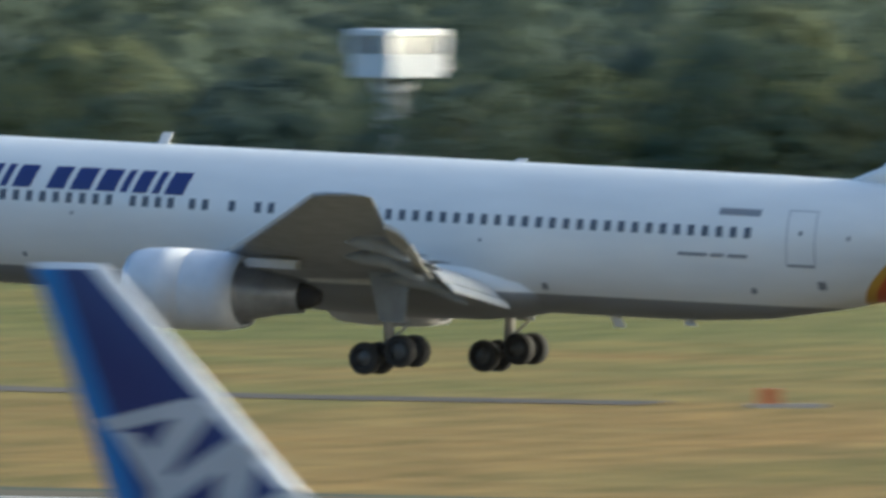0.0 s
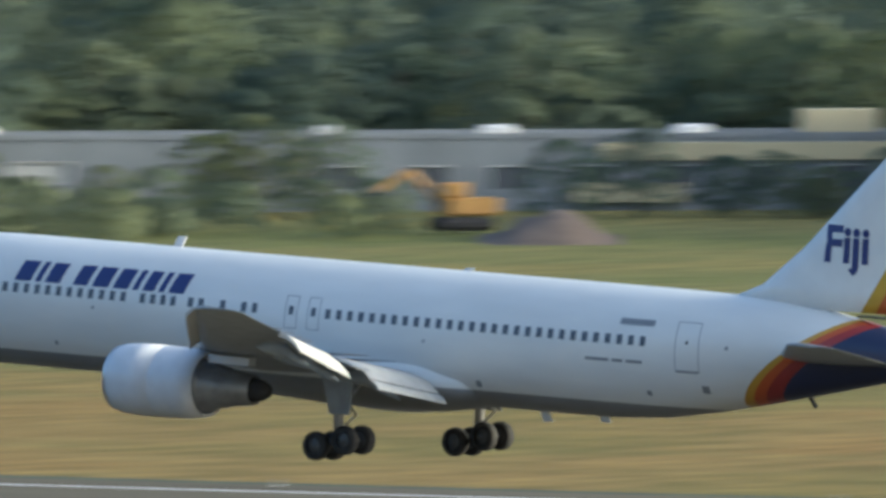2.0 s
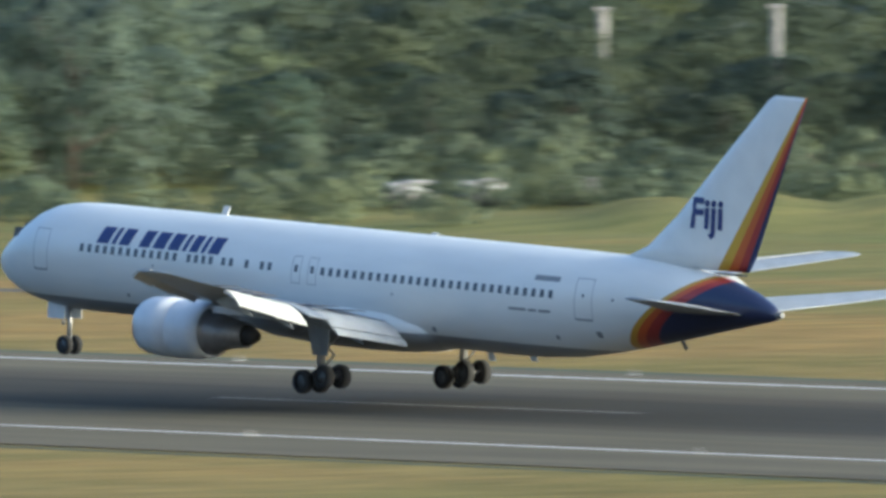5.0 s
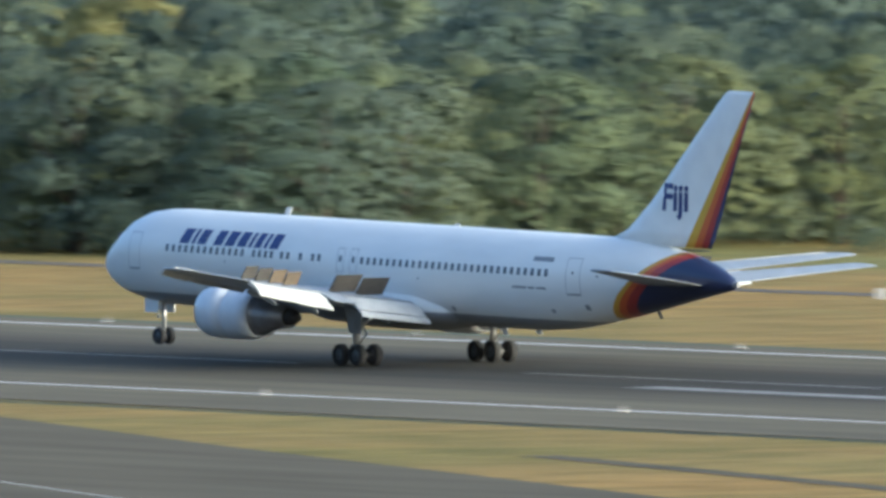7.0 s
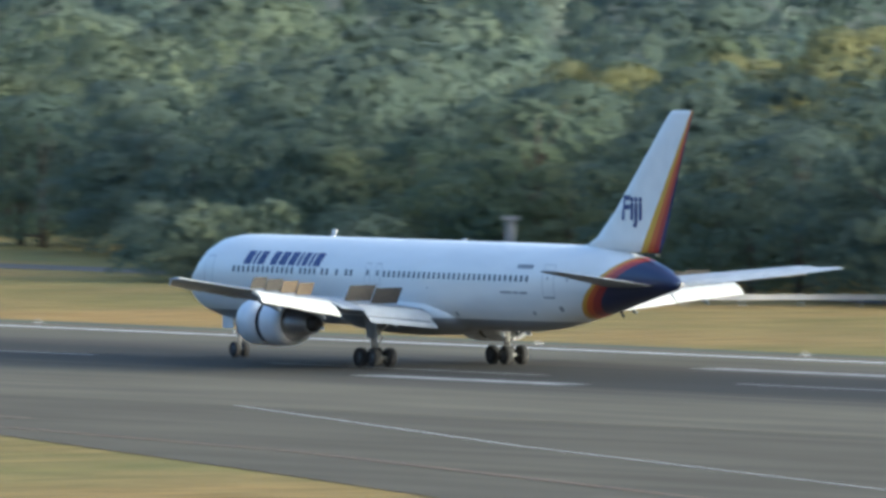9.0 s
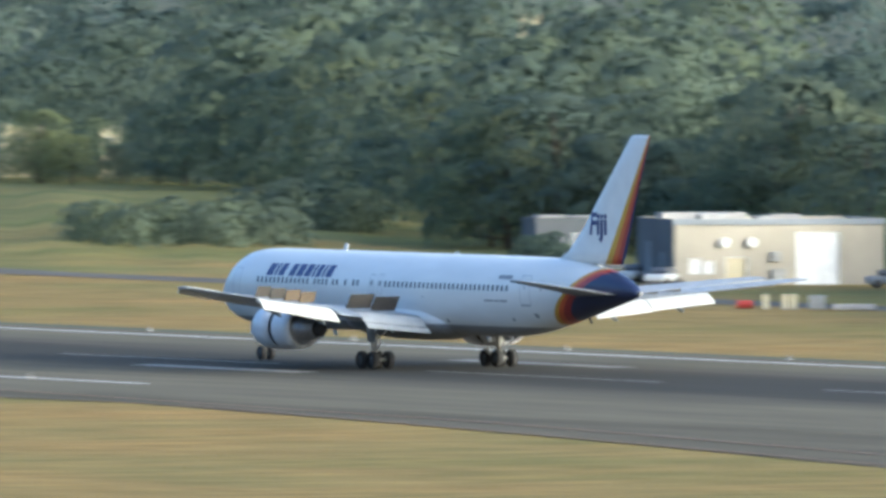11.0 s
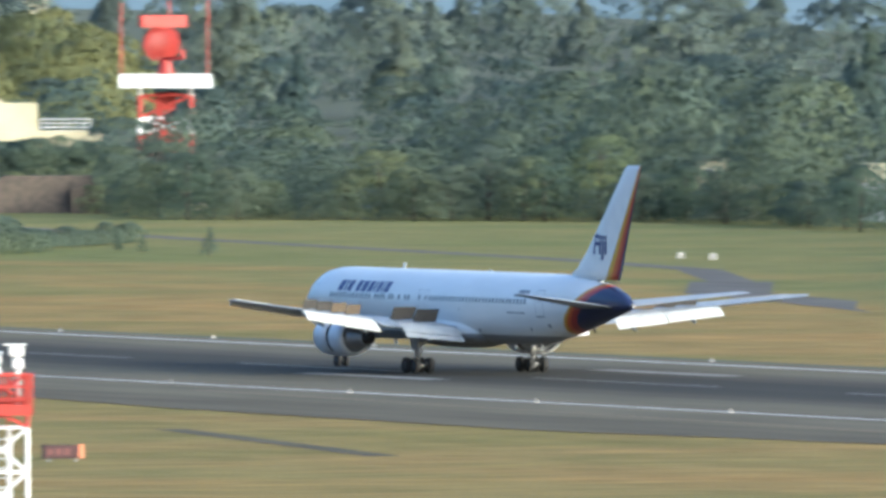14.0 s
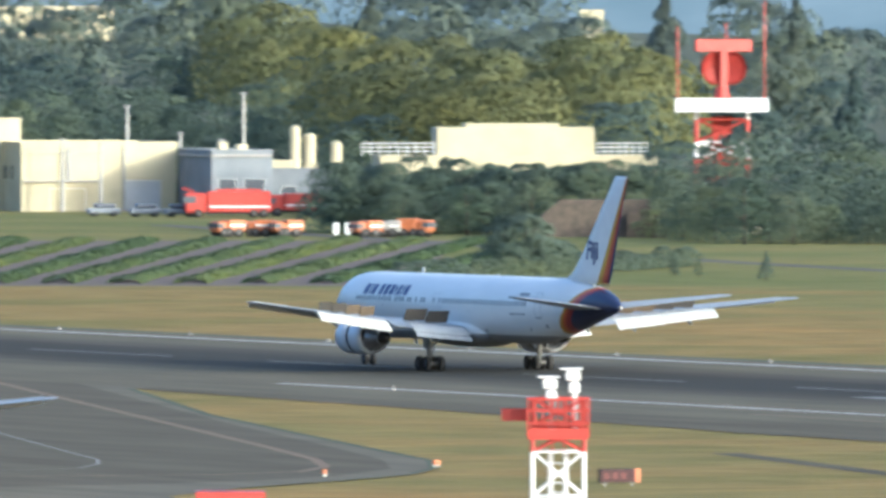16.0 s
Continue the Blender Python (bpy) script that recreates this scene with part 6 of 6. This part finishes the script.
for az, r, w, d, h in ((31.36, 776, 4.6, 3, 2.0), (31.0, 776, 4.4, 3, 1.7), (30.68, 778, 3.0, 3, 1.9)):
    t = thing("equipment_shelter", "red and white chequered equipment shelter", "shelter", facing(az, r), "glide-path shelters")
    nx = 7
    for i in range(nx):
        for k in range(2):
            part("panel", boxes("panel", M["red" if (i * 5 + k * 3) % 4 in (1, 2) else "white"], (w * i / nx, w * (i + 1) / nx, 0, d, h * k / 2, h * (k + 1) / 2)), t)
    part("roof", boxes("roof", M["orange"], (-0.2, w + 0.2, -0.2, d + 0.2, h + 0.003, h + 0.15)), t)
t = thing("ground_marker", "orange and white marker frame lying on the grass", "marker", facing(25.42, 744))
part("board", boxes("board", M["orange"], (-0.5, 0.4, 0, 0.5, 0.1, 0.85)), t)
part("base", boxes("base", M["concrete"], (-0.9, 2.4, -0.2, 0.2, 0.0, 0.18)), t)
t = thing("watch_tower", "small white watch tower with a glazed cabin on a stem", "tower", facing(26.685, 948, 1.45))
part("cabin", boxes("cabin", M["white"], (-2.15, 2.15, -2.15, 2.15, 9.9, 11.4), bevel=0.05), t, "white cabin")
for k, (x0, x1, y0, y1) in enumerate(((-2.1, 2.1, -2.13, -2.05), (-2.1, 2.1, 2.05, 2.13), (-2.13, -2.05, -2.05, 2.05), (2.05, 2.13, -2.05, 2.05))):
    part("glazing", boxes("glazing", M["steel"], (x0, x1, y0, y1, 11.4, 12.5)), t)
for x in (-2.1, 2.1):
    for y in (-2.1, 2.1):
        part("corner_post", boxes("corner_post", M["white"], (x - 0.2, x + 0.2, y - 0.2, y + 0.2, 11.4, 12.5)), t)
part("ceiling_panel", boxes("ceiling_panel", M["white"], (-2.0, 2.0, -2.0, 2.0, 11.42, 12.48)), t)
part("roof", boxes("roof", M["white"], (-2.3, 2.3, -2.3, 2.3, 12.5, 12.95), bevel=0.06), t)
part("balcony", boxes("balcony", M["white"], (2.15, 2.8, -1.6, 1.6, 10.3, 11.3)), t)
bm = bmesh.new()
lathe(bm, [(-3, 0.95), (8.3, 0.95), (9.9, 1.4)], seg=8, centre=(0, 0.45, 0))
bmesh.ops.transform(bm, matrix=Matrix.Rotation(radians(-90), 4, "Y"), verts=bm.verts)
part("stem", finish(bm, "stem", M["white"]), t, "white stem")
t.matrix_basis = t.matrix_basis @ pose(0, 0, 0, 0, 0, 38) @ Matrix.Diagonal((0.88, 0.88, 0.9, 1))
t = banded_mast(32.91, 1148, 0, 4.9, [0.5, 2.5, 4.1, 1.9, 3.3, 3.7, 3.5], "broad red and white banded tower among the trees")
banded_mast(45.31, 1305, 0, 4.7, [2.0, 2.0, 2.0, 2.9, 2.1, 4.2], "broad red and white banded tower above the wood")
for az, r, h in ((46.49, 1300, 12.2), (45.9, 1300, 12.4), (43.42, 1300, 11.2), (56.484, 1205, 4.75), (53.4, 1180, 5)):
    t = thing("concrete_post", "pale concrete lamp post among the trees", "post", facing(az, r), "posts in the wood")
    part("shaft", tubes("shaft", M["concrete"], ((0, 0, 0), (0, 0, h), 0.42, 0.36), seg=10), t)
    part("cap", boxes("cap", M["concrete"], (-0.6, 0.6, -0.5, 0.5, h, h + 0.3)), t)
building("small pale hut at the edge of the wood", facing(31.97, 1098), 4.4, 3, 5.3, "beige", [(1.2, 2.2, 3.4, 4.6, "glass", "window"), (2.8, 3.6, 3.4, 4.6, "glass", "window")], 0.3, cat="hut")
for a, w, h in ((32.30, 3.6, 3.9), (32.12, 2.4, 3.4)):
    t = thing("tarpaulin", "blue tarpaulin over a stack by the hut", "tarpaulin", facing(a, 1099), "blue tarpaulins")
    part("sheet", boxes("sheet", M["blue"], (0, w, 0, 3, 0, h), bevel=0.4), t)
scrub("scrub", "low rough scrub before the hut", [(*polar(31.6 + 0.9 * i / 17, 1091 + (i * 7) % 5), 0.30 + 0.03 * ((i * 5) % 4)) for i in range(18)], 6, 8, M["leaf"], 26, 0.6, 77)
# long hangar with roof vents
# the front wall's shade is put into its slate colour
b = building("long low works building with shade put into its grey wall and white roof vents", facing(37.80, 1212, 0, 0), 71, 14, 5.2, "slate_wall",
             [(3.5, 8.0, 2.0, 3.6, "greywall", "window")] + [(26 + 6 * i, 29 + 6 * i, 1.6, 3.2, "glass", "window") for i in range(7)], 0.4)
for x in (1.0, 26.0, 38.5, 52.5):
    part("roof_vent", boxes("roof_vent", M["white"], (x - 1.1, x + 1.4, 2, 4.5, 5.1, 6.15), bevel=0.2), b, "white roof vent")
on_roof(b, "plant_block", "cream", (60.5, 66, 1.0, 5, 5.2, 7.2), (46, 70, -0.4, 0.0, 3.6, 4.9), (44, 52, -0.6, -0.1, 0.6, 2.0))
building("long white box trailer on the perimeter road", facing(49.9, 1085), 5.2, 2.4, 2.6, "white", (), 0.1, cat="trailer")
for a, r in ((38.16, 1097), (46.6, 1190), (46.9, 1185), (47.15, 1180)):
    vehicle("works_truck", "small works truck parked before the wood", facing(a, r, 0, 15), 3.4, 2.0, "blue" if 38.1 < a < 38.3 else "concrete", 1.3, "truck")
for a, r, s in ((56.6, 1206, 0.9), (56.75, 1207, 0.7), (57.14, 1206, 1.7), (57.3, 1207, 1.5)):
    t = thing("tarpaulin", "orange-red tarpaulin stack under the trees", "tarpaulin", facing(a, r, 0), "tarpaulins")
    part("sheet", boxes("sheet", M["orange"], (-s, s, 0, 3, 0, 2.2), bevel=0.3), t)


# ---- other aircraft on the near taxiways ----
taxi_jet, taxi_moves = airliner("taxiing_airliner", "white taxiing airliner with a deep blue tail fin", M["white"], M["blue_fin"], False)
tail = [c for c in taxi_jet.children if c.name.startswith("fin")][0]
# the airline's mark on the blue fin as plain slanted white shapes
for quad in (((24.08, 11.4), (21.2, 12.06), (20.55, 11.78), (23.72, 11.06)),
             ((21.37, 11.95), (20.46, 11.69), (21.94, 9.94), (22.77, 10.24)),
             ((23.59, 11.06), (22.93, 11.1), (21.7, 9.79), (22.36, 9.45)),
             ((22.44, 9.54), (19.97, 10.99), (19.31, 10.69), (21.7, 9.24)),
             ((20.13, 10.84), (19.15, 10.61), (19.48, 8.97), (20.55, 8.97)),
             ((22.44, 9.54), (21.7, 9.24), (21.94, 8.08), (22.6, 8.08)),
             ((19.15, 9.27), (18.32, 9.72), (17.67, 9.39), (18.82, 8.53))):
    for side in (-1, 1):
        vs = []
        for j in range(6):
            for i in range(6):
                u, v = i / 5, j / 5
                x, z = [(quad[0][k] * (1 - u) + quad[1][k] * u) * (1 - v) + (quad[3][k] * (1 - u) + quad[2][k] * u) * v for k in (0, 1)]
                vs.append((x, side * (fin_half(x, z) + 0.015), z))
        part("mark_bar", mesh("mark_bar", vs, [(6 * j + i, 6 * j + i + 1, 6 * j + i + 7, 6 * j + i + 6) for j in range(5) for i in range(5)], M["greywall"]), tail, "slanted white mark")
banded_mast(44.664, 500, 0, 0.95, [1.3, 1.3, 1.3, 1.3, 1.3, 1.3, 1.15], "slim red and white mast near the taxiway")
banded_mast(66.489, 610, 0, 2.5, [1.8, 1.7, 1.7, 1.7, 1.7, 1.7, 1.7], "broad red and white mast near the taxiway")
hold_jet, hold_moves = airliner("holding_airliner", "white airliner holding on the far taxiway", M["white"], M["white"], False)
# tyre smoke: a few thin puffs over the runway
n = Nodes("thin_smoke", 1.0, spec=0.0)
n.bsdf.inputs["Alpha"].default_value = 0.028
n.colour(n.mix(n.noise(0.8, 3), (0.95, 0.96, 0.98), (0.86, 0.88, 0.92)))
smoke = thing("tyre_smoke", "thin pale puff of tyre smoke over the runway", "smoke", kind="stuff")
rs = np.random.default_rng(9)
for i in range(9):
    bm = bmesh.new()
    bmesh.ops.create_icosphere(bm, subdivisions=2, radius=1.0)
    rad = 0.5 + 0.6 * rs.random()
    off = Vector(((i - 4) * 1.1, rs.normal() * 0.5, 0.5 + 0.5 * rs.random()))
    for v in bm.verts:
        v.co = off + v.co * rad * (1 + 0.35 * noise.noise(v.co * 1.7 + off))
    part("puff", finish(bm, "puff", n.mat, True), smoke)
# distance
bm = bmesh.new()
prev = None
rng = np.random.default_rng(3)
for i in range(90):
    a = 10 + 70 * i / 89
    h = 34 + 14 * math.sin(a * 0.9) + 7 * math.sin(a * 3.1) + 4 * rng.random()
    row = [bm.verts.new(polar(a, 4300, z)) for z in (-5, h * 0.6, h)]
    if prev:
        for k in range(2):
            bm.faces.new((prev[k], row[k], row[k + 1], prev[k + 1]))
    prev = row
n = Nodes("glowing_hazy_hills", 1.0, spec=0.0)
# haze over the hills is put into a weak blue-green emission
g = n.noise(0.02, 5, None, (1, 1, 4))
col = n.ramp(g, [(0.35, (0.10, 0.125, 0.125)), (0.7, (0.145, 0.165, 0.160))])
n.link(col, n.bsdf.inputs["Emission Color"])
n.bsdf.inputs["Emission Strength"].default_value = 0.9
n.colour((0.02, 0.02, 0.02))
tagged(new("backdrop", finish(bm, "backdrop", n.mat)), "far wooded hills with haze put into a blue-green glow", "backdrop", kind="structure")


# ---- what moves ----
TAXI = (-187.2, 402.5, 0.0)
hold_jet.matrix_basis = pose(-947.8, 375.0, 0.03, 0, 0, -23)

def motions():
    walk(jet, [(t, pose(x, y, z + 0.05, b, p, h)) for t, x, y, z, b, p, h in LANDING])
    for sp, (x, y, z), yaw in jet_moves["spoilers"]:
        rows = []
        for t, up in ((0, 2), (5.6, 2), (5.95, 25), (6.3, 50), (6.6, 54), (16, 54)):
            rows.append((t, Matrix.Translation((x, y, z)) @ pose(0, 0, 0, 0, 0, 0) @ Matrix.Rotation(radians(-up), 4, Vector((math.tan(radians(abs(yaw))) , 1 if yaw >= 0 else -1, 0)).normalized() * (1 if yaw >= 0 else -1))))
        walk(sp, rows)
    for wing, side in jet_moves["wings"]:
        # the wings bend up while they carry the aircraft
        rows = []
        for t, up in ((0, 2.6), (5.5, 2.5), (6.0, 1.8), (6.5, 0.8), (7.5, 0.4), (8.5, 0.0), (16, 0.0)):
            rows.append((t, Matrix.Translation((0, side * 2.5, 3.45)) @ Matrix.Rotation(radians(up * side), 4, "X") @ Matrix.Translation((0, side * -2.5, -3.45))))
        walk(wing, rows)
    for sl, (x, y, z) in jet_moves["sleeves"]:
        walk(sl, [(0, pose(x, y, z)), (7.45, pose(x, y, z)), (7.75, pose(x + 0.25, y, z)), (8.1, pose(x + 0.48, y, z)), (16, pose(x + 0.48, y, z))])
    for tr, (x, y, z) in jet_moves["trucks"]:
        walk(tr, [(0, pose(x, y, z, 0, -13, 0)), (5.2, pose(x, y, z, 0, -13, 0)), (5.7, pose(x, y, z, 0, -2.7, 0)), (6.8, pose(x, y, z, 0, -1.5, 0)), (8.3, pose(x, y, z)), (16, pose(x, y, z))])

    walk(smoke, [(0, pose(-787, 551, -4)), (7.75, pose(-787, 551, -4)), (7.95, pose(-787, 551, -0.3)), (8.5, pose(-787, 551.5, 0.2)), (9.2, pose(-786, 552.5, 1.0)), (16, pose(-760, 562, 9))])
    # the antenna turns once in about three and a half seconds
    walk(radar, [(t / 2, pose(0, 0, 17.6, 0, 0, 90 - 50.5 * (t - 27))) for t in range(33)])
    walk(taxi_jet, [(0, pose(*TAXI, 0, 0, 180)), (16, pose(TAXI[0] + 75, TAXI[1], TAXI[2], 0, 0, 180))])


motions()
